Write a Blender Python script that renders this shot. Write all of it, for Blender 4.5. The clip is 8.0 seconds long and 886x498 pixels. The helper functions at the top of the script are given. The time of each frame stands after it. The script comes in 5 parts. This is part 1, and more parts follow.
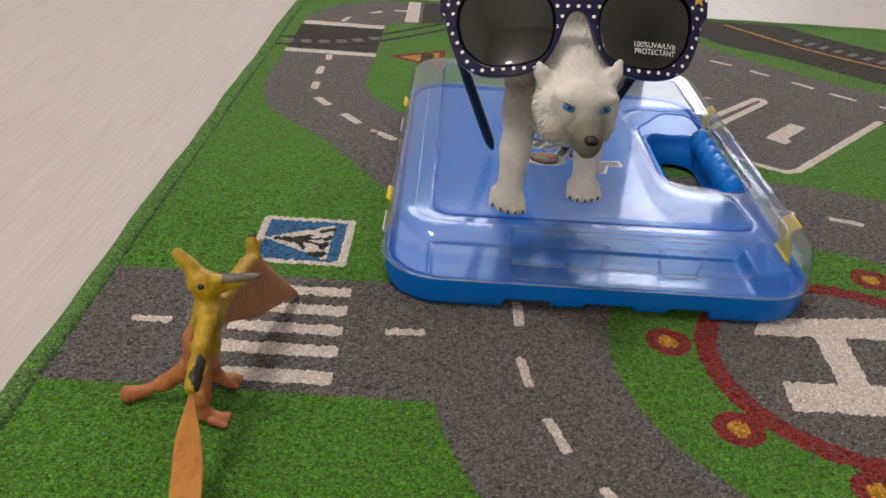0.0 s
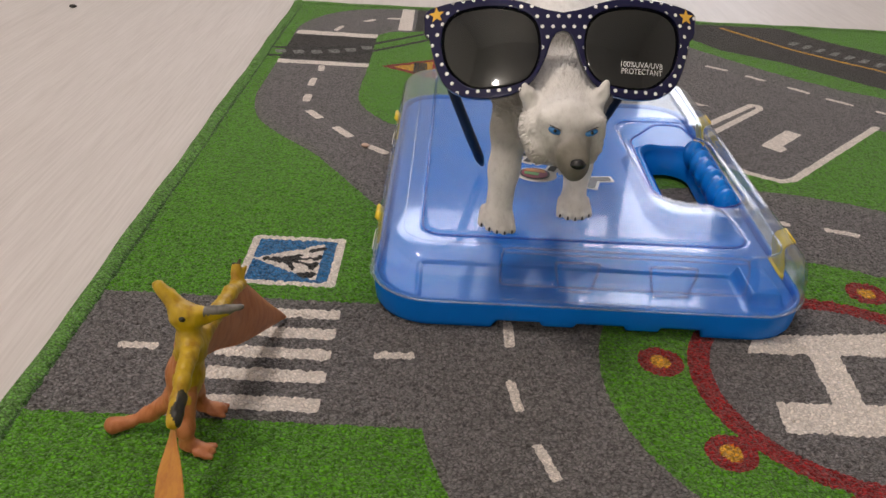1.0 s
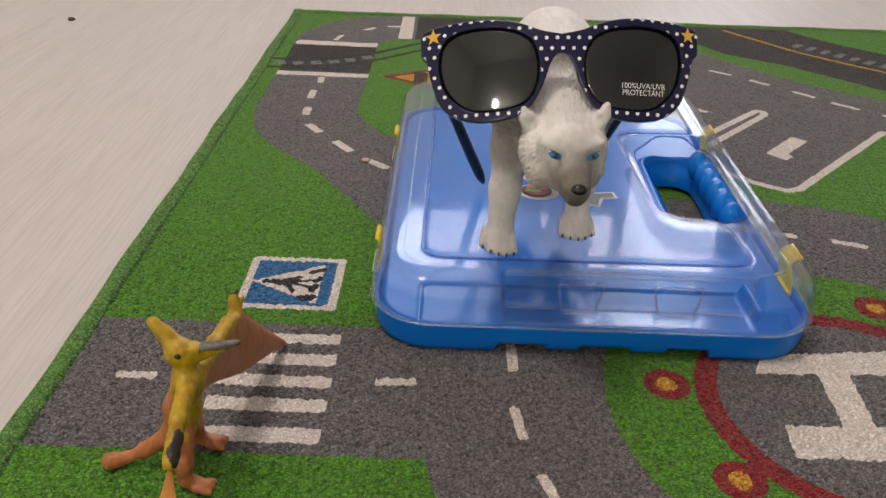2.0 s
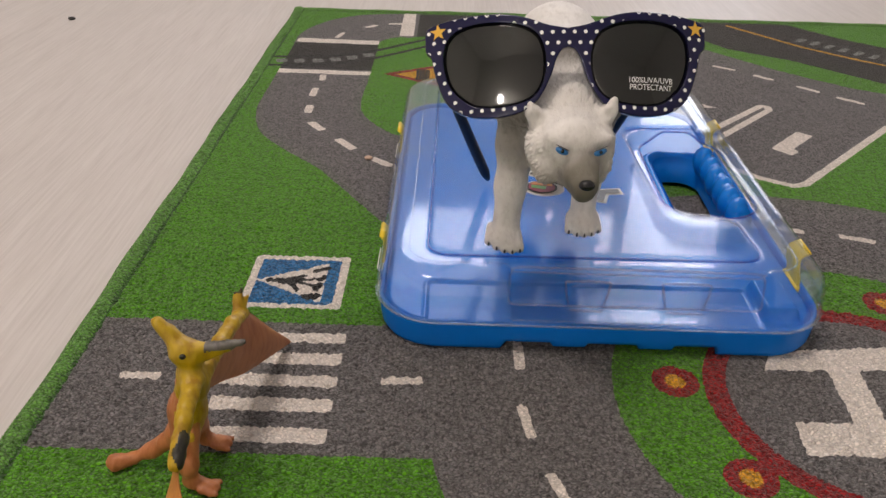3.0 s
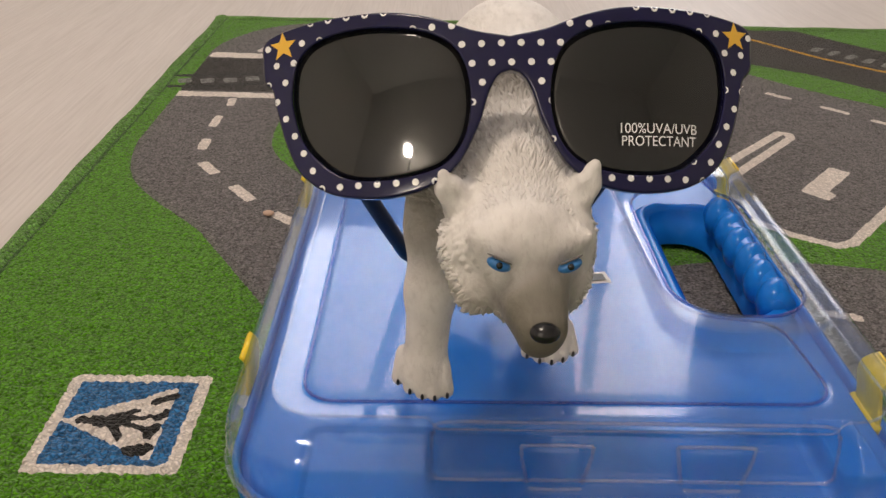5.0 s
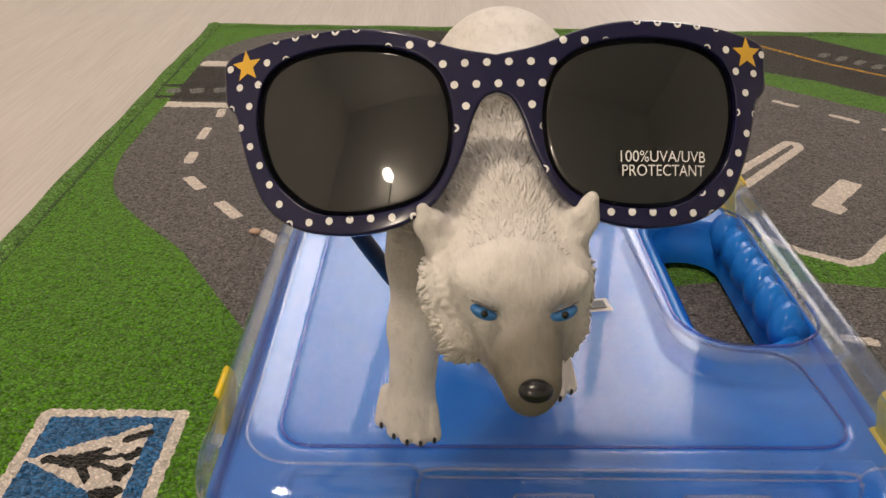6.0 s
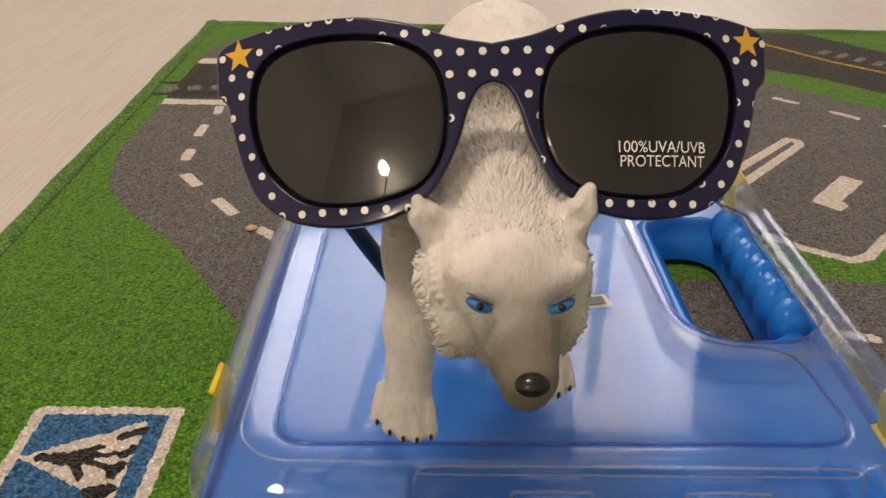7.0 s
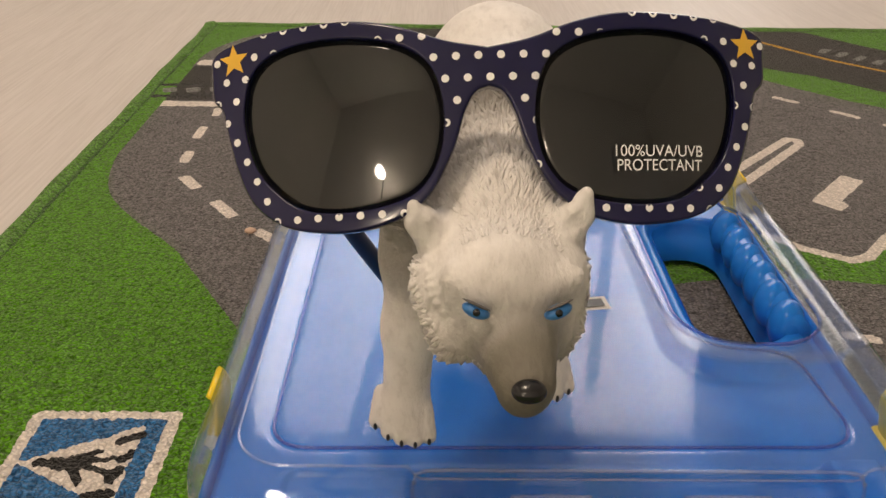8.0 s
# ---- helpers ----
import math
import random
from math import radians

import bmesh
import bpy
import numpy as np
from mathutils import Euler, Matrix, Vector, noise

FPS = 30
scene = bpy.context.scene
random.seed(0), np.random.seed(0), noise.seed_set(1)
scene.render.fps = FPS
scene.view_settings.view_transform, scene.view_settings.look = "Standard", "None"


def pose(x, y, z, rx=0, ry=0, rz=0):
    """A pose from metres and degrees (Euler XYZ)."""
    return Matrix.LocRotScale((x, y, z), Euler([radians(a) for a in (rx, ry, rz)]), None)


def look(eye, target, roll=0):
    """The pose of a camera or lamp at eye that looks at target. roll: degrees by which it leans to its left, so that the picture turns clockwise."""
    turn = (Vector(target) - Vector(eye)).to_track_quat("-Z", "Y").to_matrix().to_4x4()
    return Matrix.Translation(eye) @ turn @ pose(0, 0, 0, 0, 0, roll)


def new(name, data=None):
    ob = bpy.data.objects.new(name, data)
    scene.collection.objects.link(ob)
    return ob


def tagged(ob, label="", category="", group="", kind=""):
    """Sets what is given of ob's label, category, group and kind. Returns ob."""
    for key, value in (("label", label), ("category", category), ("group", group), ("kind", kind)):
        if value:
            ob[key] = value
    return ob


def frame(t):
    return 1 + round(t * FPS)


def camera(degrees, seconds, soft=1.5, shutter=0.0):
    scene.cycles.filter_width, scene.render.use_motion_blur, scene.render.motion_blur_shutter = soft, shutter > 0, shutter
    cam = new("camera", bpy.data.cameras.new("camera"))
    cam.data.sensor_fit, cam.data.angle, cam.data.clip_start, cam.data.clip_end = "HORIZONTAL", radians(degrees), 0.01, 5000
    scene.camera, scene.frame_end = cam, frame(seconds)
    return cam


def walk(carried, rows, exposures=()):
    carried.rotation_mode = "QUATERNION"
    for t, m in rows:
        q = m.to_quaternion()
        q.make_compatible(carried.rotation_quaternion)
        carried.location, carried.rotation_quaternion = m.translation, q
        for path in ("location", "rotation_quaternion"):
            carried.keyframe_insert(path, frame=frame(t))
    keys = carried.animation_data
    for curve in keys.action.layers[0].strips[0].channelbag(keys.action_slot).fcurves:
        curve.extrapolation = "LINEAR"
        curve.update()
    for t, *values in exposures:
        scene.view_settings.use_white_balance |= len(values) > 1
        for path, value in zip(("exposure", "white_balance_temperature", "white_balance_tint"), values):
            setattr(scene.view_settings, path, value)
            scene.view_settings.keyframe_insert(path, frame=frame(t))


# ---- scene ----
cam = camera(55.2, 8.0)
PATH = [
    (0, (0.17491, -0.28142, 0.23175), (0.17919, 0.15490, -0.01240), 3.86),
    (0.5, (0.17812, -0.27929, 0.23453), (0.18154, 0.15688, -0.00989), 3.51),
    (1, (0.18119, -0.27208, 0.23956), (0.18382, 0.16379, -0.00541), 3.05),
    (1.5, (0.18381, -0.26323, 0.24783), (0.18474, 0.17230, 0.00225), 2.45),
    (3, (0.18095, -0.25776, 0.24505), (0.17966, 0.17687, -0.00212), 1.62),
    (3.5, (0.19090, -0.21882, 0.24196), (0.19239, 0.21612, -0.00467), 1.63),
    (4, (0.20136, -0.15837, 0.22624), (0.20599, 0.27715, -0.01933), 1.64),
    (4.5, (0.20693, -0.12731, 0.21529), (0.21353, 0.30946, -0.02800), 1.55),
    (5, (0.21106, -0.10490, 0.20455), (0.21821, 0.33271, -0.03719), 1.40),
    (5.2, (0.21316, -0.09832, 0.20505), (0.21951, 0.33964, -0.03609), 1.23),
    (6.5, (0.21635, -0.08214, 0.20002), (0.22133, 0.35648, -0.03997), 1.02),
    (7, (0.21698, -0.08220, 0.19943), (0.22197, 0.35634, -0.04070), 0.99),
    (7.5, (0.21715, -0.08141, 0.19886), (0.22222, 0.35696, -0.04156), 0.89),
    (8, (0.21788, -0.08083, 0.20001), (0.22232, 0.35755, -0.04042), 0.72),
]
EXPO = 0.72
walk(cam, [(t, look(eye, target, roll)) for t, eye, target, roll in PATH],
     [(0, EXPO, 6350, 11.0), (3, EXPO, 6400, 11.5), (4.5, EXPO, 6650, 11.5), (6.5, EXPO, 7450, 11.5), (8, EXPO, 7650, 11.5)])


# ---- light ----
world = bpy.data.worlds.new("world")
scene.world = world
world.use_nodes = True
wn = world.node_tree.nodes
sky = wn.new("ShaderNodeTexSky")
sky.sky_type, sky.sun_disc = "NISHITA", False
sky.sun_elevation, sky.sun_rotation = radians(40), radians(20)
world.node_tree.links.new(sky.outputs[0], wn["Background"].inputs[0])
wn["Background"].inputs[1].default_value = 0.10


def area_lamp(name, m, sx, sy, watts, colour):
    data = bpy.data.lights.new(name, "AREA")
    data.shape, data.size, data.size_y, data.energy, data.color = "RECTANGLE", sx, sy, watts, colour
    ob = new(name, data)
    ob.matrix_world = m
    return ob


# daylight in the window's two openings ahead, the ceiling lamp, and the standing lamp behind the viewer
WINDOW_WATTS, LAMP_WATTS, STAND_WATTS = 13.5, 14.5, 13.5
area_lamp("window_light", look((0.375, 2.56, 1.66), (0.375, 0.0, 1.10)), 1.70, 0.90, WINDOW_WATTS, (0.99, 0.97, 1.0))
area_lamp("glazed_door_light", look((1.025, 2.56, 0.75), (1.025, 0.0, 0.55)), 0.42, 0.85, WINDOW_WATTS * 0.2, (0.99, 0.97, 1.0))
bulb = bpy.data.lights.new("ceiling_bulb", "AREA")
bulb.shape, bulb.size, bulb.energy, bulb.color = "DISK", 0.40, LAMP_WATTS, (1.0, 0.88, 0.76)
new("ceiling_bulb", bulb).matrix_world = look((-0.40, -0.10, 2.30), (-0.35, -0.10, 0.0))
globe = bpy.data.lights.new("standing_lamp_bulb", "POINT")
globe.shadow_soft_size, globe.energy, globe.color = 0.075, STAND_WATTS, (1.0, 0.90, 0.80)
new("standing_lamp_bulb", globe).location = (-0.80, -1.90, 1.16)


# ---- materials ----
def material(name):
    m = bpy.data.materials.new(name)
    m.use_nodes = True
    nt = m.node_tree
    return m, nt, nt.nodes["Principled BSDF"]


def coords(nt, scale=(1, 1, 1)):
    tc = nt.nodes.new("ShaderNodeTexCoord")
    mp = nt.nodes.new("ShaderNodeMapping")
    mp.inputs["Scale"].default_value = scale
    nt.links.new(tc.outputs["Object"], mp.inputs[0])
    return mp.outputs[0]


def noise_tex(nt, vec, scale, detail=4.0, rough=0.55):
    n = nt.nodes.new("ShaderNodeTexNoise")
    n.inputs["Scale"].default_value, n.inputs["Detail"].default_value, n.inputs["Roughness"].default_value = scale, detail, rough
    nt.links.new(vec, n.inputs["Vector"])
    return n.outputs["Fac"]


def ramp(nt, fac, stops):
    r = nt.nodes.new("ShaderNodeValToRGB")
    el = r.color_ramp.elements
    while len(el) < len(stops):
        el.new(0.5)
    for e, (p, c) in zip(el, stops):
        e.position, e.color = p, (*c, 1)
    nt.links.new(fac, r.inputs[0])
    return r.outputs[0]


def mix(nt, fac, a, b, mode="MIX"):
    n = nt.nodes.new("ShaderNodeMix")
    n.data_type, n.blend_type = "RGBA", mode
    for sock, v in ((n.inputs["Factor"], fac), (n.inputs["A"], a), (n.inputs["B"], b)):
        if isinstance(v, (int, float)):
            sock.default_value = v
        elif isinstance(v, tuple):
            sock.default_value = (*v, 1)
        else:
            nt.links.new(v, sock)
    return n.outputs["Result"]


def bump(nt, bsdf, height, strength, distance):
    b = nt.nodes.new("ShaderNodeBump")
    b.inputs["Strength"].default_value, b.inputs["Distance"].default_value = strength, distance
    nt.links.new(height, b.inputs["Height"])
    nt.links.new(b.outputs[0], bsdf.inputs["Normal"])


def scaled(c, k):
    return tuple(min(1.0, v * k) for v in c)


def carpet(name, c, dark=0.55, light=1.35, gap=0.24):
    """Short loop pile: dyed yarn that varies from loop to loop, and broadly from wear."""
    m, nt, b = material(name)
    v = coords(nt)
    warp = nt.nodes.new("ShaderNodeTexNoise")
    warp.inputs["Scale"].default_value = 260
    nt.links.new(v, warp.inputs["Vector"])
    vec = mix(nt, 0.0022, v, warp.outputs["Color"], "ADD")
    loops = nt.nodes.new("ShaderNodeTexVoronoi")
    loops.feature, loops.inputs["Scale"].default_value = "SMOOTH_F1", 520
    loops.inputs["Smoothness"].default_value = 0.35
    nt.links.new(vec, loops.inputs["Vector"])
    # shade in the gaps between clumps of loops, painted into the colour
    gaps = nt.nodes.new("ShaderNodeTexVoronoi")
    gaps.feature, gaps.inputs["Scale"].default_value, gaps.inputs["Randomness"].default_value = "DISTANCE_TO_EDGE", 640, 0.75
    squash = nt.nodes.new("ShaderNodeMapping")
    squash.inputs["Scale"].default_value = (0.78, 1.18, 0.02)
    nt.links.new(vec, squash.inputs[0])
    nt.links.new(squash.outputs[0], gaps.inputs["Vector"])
    gap_shade = ramp(nt, gaps.outputs["Distance"], [(0.0, (gap, gap, gap)), (0.30, (1.12, 1.12, 1.12))])
    tone = mix(nt, 0.45, noise_tex(nt, v, 800, 3), loops.outputs["Color"])
    broad = noise_tex(nt, v, 28, 4)
    col = ramp(nt, tone, [(0.22, scaled(c, dark)), (0.50, c), (0.80, scaled(c, light))])
    col = mix(nt, 0.16, col, ramp(nt, broad, [(0.3, scaled(c, 0.7)), (0.7, scaled(c, 1.25))]))
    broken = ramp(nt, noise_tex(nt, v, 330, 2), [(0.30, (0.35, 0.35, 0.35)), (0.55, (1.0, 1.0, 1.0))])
    col = mix(nt, broken, col, gap_shade, "MULTIPLY")
    nt.links.new(col, b.inputs["Base Color"])
    b.inputs["Roughness"].default_value = 0.95
    b.inputs["Specular IOR Level"].default_value = 0.15
    b.inputs["Sheen Weight"].default_value = 0.15
    inv = nt.nodes.new("ShaderNodeMath")
    inv.operation = "SUBTRACT"
    inv.inputs[0].default_value = 1.0
    nt.links.new(loops.outputs["Distance"], inv.inputs[1])
    both = nt.nodes.new("ShaderNodeMath")
    both.operation = "MULTIPLY_ADD"
    both.inputs[1].default_value = 0.6
    nt.links.new(gap_shade, both.inputs[0])
    nt.links.new(inv.outputs[0], both.inputs[2])
    bump(nt, b, both.outputs[0], 1.0, 0.0014)
    return m


def plastic(name, c, rough=0.3, spec=0.5, scuff=0.08, grain=0.0):
    m, nt, b = material(name)
    v = coords(nt)
    n = noise_tex(nt, v, 60, 5)
    nt.links.new(ramp(nt, n, [(0.25, scaled(c, 1 - scuff)), (0.75, scaled(c, 1 + scuff))]), b.inputs["Base Color"])
    r = nt.nodes.new("ShaderNodeMapRange")
    r.inputs["To Min"].default_value, r.inputs["To Max"].default_value = rough * 0.8, rough * 1.25
    nt.links.new(noise_tex(nt, v, 180, 4), r.inputs["Value"])
    nt.links.new(r.outputs[0], b.inputs["Roughness"])
    b.inputs["Specular IOR Level"].default_value = spec
    if grain:
        bump(nt, b, noise_tex(nt, v, 900, 4), grain, 0.0004)
    return m


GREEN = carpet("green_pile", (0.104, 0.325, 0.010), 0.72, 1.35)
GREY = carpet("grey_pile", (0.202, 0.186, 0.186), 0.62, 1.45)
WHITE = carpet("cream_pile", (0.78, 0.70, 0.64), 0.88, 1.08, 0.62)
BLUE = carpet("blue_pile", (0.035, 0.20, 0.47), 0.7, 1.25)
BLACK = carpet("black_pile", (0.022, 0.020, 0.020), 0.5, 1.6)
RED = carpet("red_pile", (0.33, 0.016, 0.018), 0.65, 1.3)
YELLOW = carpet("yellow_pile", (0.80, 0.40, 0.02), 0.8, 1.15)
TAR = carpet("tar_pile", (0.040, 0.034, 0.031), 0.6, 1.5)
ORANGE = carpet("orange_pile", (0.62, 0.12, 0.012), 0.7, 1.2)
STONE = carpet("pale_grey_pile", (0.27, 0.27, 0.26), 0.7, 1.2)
SEAM = carpet("shaded_seam_green", (0.042, 0.135, 0.014), 0.7, 1.3)
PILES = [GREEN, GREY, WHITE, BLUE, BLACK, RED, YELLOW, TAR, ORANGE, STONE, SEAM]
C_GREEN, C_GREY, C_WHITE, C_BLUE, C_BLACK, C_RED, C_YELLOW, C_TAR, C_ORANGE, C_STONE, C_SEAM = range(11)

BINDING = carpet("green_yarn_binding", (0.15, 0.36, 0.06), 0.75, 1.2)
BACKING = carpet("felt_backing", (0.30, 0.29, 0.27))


def laminate():
    m, nt, b = material("whitewashed_laminate")
    v = coords(nt)
    turn = nt.nodes.new("ShaderNodeMapping")
    turn.inputs["Rotation"].default_value = (0, 0, radians(8))
    turn.inputs["Scale"].default_value = (60, 3.0, 1)
    nt.links.new(v, turn.inputs[0])
    g1 = noise_tex(nt, turn.outputs[0], 1.0, 8, 0.6)
    turn2 = nt.nodes.new("ShaderNodeMapping")
    turn2.inputs["Rotation"].default_value = (0, 0, radians(8))
    turn2.inputs["Scale"].default_value = (520, 16, 1)
    nt.links.new(v, turn2.inputs[0])
    g2 = noise_tex(nt, turn2.outputs[0], 1.0, 4, 0.6)
    col = ramp(nt, g1, [(0.25, (0.47, 0.432, 0.410)), (0.5, (0.515, 0.476, 0.454)), (0.78, (0.56, 0.522, 0.50))])
    col = mix(nt, 0.26, col, ramp(nt, g2, [(0.35, (0.34, 0.305, 0.285)), (0.6, (0.59, 0.55, 0.53))]))
    nt.links.new(col, b.inputs["Base Color"])
    r = nt.nodes.new("ShaderNodeMapRange")
    r.inputs["To Min"].default_value, r.inputs["To Max"].default_value = 0.42, 0.58
    b.inputs["Specular IOR Level"].default_value = 0.2
    nt.links.new(g2, r.inputs["Value"])
    nt.links.new(r.outputs[0], b.inputs["Roughness"])
    bump(nt, b, g2, 0.15, 0.0004)
    return m


def clear_plastic(name, tint, haze, rough=0.03, base=0.045, smudge=2.0, grazing=1.0):
    """Thin clear plastic: passes the light, mirrors by its index; pale diffuse haze for scuffs and for part of the
    mirrored veil.
    """
    m, nt, b = material(name)
    nt.nodes.remove(b)
    out = nt.nodes["Material Output"]
    tr = nt.nodes.new("ShaderNodeBsdfTransparent")
    tr.inputs[0].default_value = (*tint, 1)
    df = nt.nodes.new("ShaderNodeBsdfDiffuse")
    df.inputs[0].default_value = (0.70, 0.80, 0.86, 1)
    gl = nt.nodes.new("ShaderNodeBsdfGlossy")
    sm = nt.nodes.new("ShaderNodeMapRange")
    sm.inputs["From Min"].default_value, sm.inputs["From Max"].default_value = 0.35, 0.7
    sm.inputs["To Min"].default_value, sm.inputs["To Max"].default_value = rough * 0.6, rough * smudge
    nt.links.new(noise_tex(nt, coords(nt, (1, 1, 0.3)), 120, 5, 0.65), sm.inputs["Value"])
    nt.links.new(sm.outputs[0], gl.inputs["Roughness"])
    lw = nt.nodes.new("ShaderNodeLayerWeight")
    lw.inputs[0].default_value = 0.5
    fr = nt.nodes.new("ShaderNodeMath")
    fr.operation = "POWER"
    fr.inputs[1].default_value = 5.0
    nt.links.new(lw.outputs["Facing"], fr.inputs[0])
    sch = nt.nodes.new("ShaderNodeMath")
    sch.operation = "MULTIPLY_ADD"
    sch.inputs[1].default_value, sch.inputs[2].default_value = grazing - base, base
    nt.links.new(fr.outputs[0], sch.inputs[0])
    fr = sch
    a = nt.nodes.new("ShaderNodeMixShader")
    h = nt.nodes.new("ShaderNodeMapRange")
    v = coords(nt)
    h.inputs["From Min"].default_value, h.inputs["From Max"].default_value = 0.35, 0.75
    h.inputs["To Min"].default_value, h.inputs["To Max"].default_value = haze * 0.5, haze * 1.6
    nt.links.new(noise_tex(nt, v, 35, 6, 0.65), h.inputs["Value"])
    nt.links.new(h.outputs[0], a.inputs[0])
    nt.links.new(tr.outputs[0], a.inputs[1])
    nt.links.new(df.outputs[0], a.inputs[2])
    c = nt.nodes.new("ShaderNodeMixShader")
    nt.links.new(fr.outputs[0], c.inputs[0])
    nt.links.new(a.outputs[0], c.inputs[1])
    nt.links.new(gl.outputs[0], c.inputs[2])
    nt.links.new(c.outputs[0], out.inputs[0])
    return m


FLOOR = laminate()
CASE_BLUE = plastic("blue_plastic", (0.004, 0.165, 0.62), 0.17, 0.20, 0.05, 0.02)
LID_CLEAR = clear_plastic("clear_lid_plastic", (0.95, 0.965, 0.985), 0.034, 0.040, 0.013, 1.6, 0.46)
LID_SIDE = clear_plastic("stronger_mirror_plastic", (0.93, 0.955, 0.985), 0.030, 0.060, 0.042, 1.6, 1.0)
# extra haze and tint here draw the bright and dark lines light makes at edges
LID_GLINT = clear_plastic("edge_glint_plastic", (0.80, 0.87, 0.97), 0.09, 0.08, 0.11, 1.6)
LID_RIM = clear_plastic("clear_rim_plastic", (0.90, 0.94, 0.98), 0.16, 0.06, 0.05, 1.6)
LID_EDGE = clear_plastic("clear_edge_plastic", (0.42, 0.55, 0.82), 0.03, 0.04, 0.07, 1.6)
LATCH_YELLOW = plastic("yellow_plastic", (0.82, 0.58, 0.02), 0.32, 0.5, 0.06)
PIN_WHITE = plastic("white_plastic", (0.78, 0.77, 0.74), 0.35)
NAVY = plastic("navy_plastic", (0.009, 0.009, 0.046), 0.16, 0.38, 0.1)
TEMPLE_NAVY = plastic("matte_navy_plastic", (0.006, 0.010, 0.025), 0.42, 0.4, 0.1)
DOT_WHITE = plastic("white_print", (0.80, 0.79, 0.80), 0.35, 0.4, 0.03)
GOLD = plastic("gold_print", (0.74, 0.43, 0.05), 0.35, 0.5, 0.12)
LENS = clear_plastic("smoked_lens", (0.090, 0.084, 0.070), 0.008, 0.02, 0.07, 4.0)
STICKER_WHITE = plastic("sticker_white", (0.74, 0.72, 0.70), 0.45)
INK_BLACK = plastic("ink_black", (0.012, 0.012, 0.012), 0.45)
INK_GREEN = plastic("ink_green", (0.10, 0.30, 0.08), 0.45)
INK_RED = plastic("ink_red", (0.22, 0.02, 0.05), 0.45)
INK_ORANGE = plastic("ink_orange", (0.55, 0.22, 0.06), 0.45)
EYE_BLUE = plastic("eye_blue_paint", (0.03, 0.17, 0.44), 0.3, 0.5, 0.25)
GLOSS_BLACK = plastic("gloss_black_paint", (0.008, 0.008, 0.010), 0.22)
CRUMB_BEIGE = plastic("crumb_beige", (0.55, 0.38, 0.29), 0.7)
LID_GREY = plastic("eyelid_grey_paint", (0.10, 0.09, 0.085), 0.6)
CLAW_BLACK = plastic("claw_black_paint", (0.02, 0.018, 0.016), 0.5)
WALL_PAINT = plastic("wall_paint", (0.80, 0.78, 0.74), 0.8, 0.2, 0.03)
CEILING_PAINT = plastic("ceiling_paint", (0.84, 0.83, 0.81), 0.85, 0.2, 0.02)
SKIRT_WHITE = plastic("white_gloss_paint", (0.76, 0.75, 0.73), 0.4, 0.4, 0.03)

glow, gnt, gb = material("lamp_glow")
gb.inputs["Emission Color"].default_value, gb.inputs["Emission Strength"].default_value = (1.0, 0.93, 0.84, 1), 40.0
LAMP_GLOW = glow


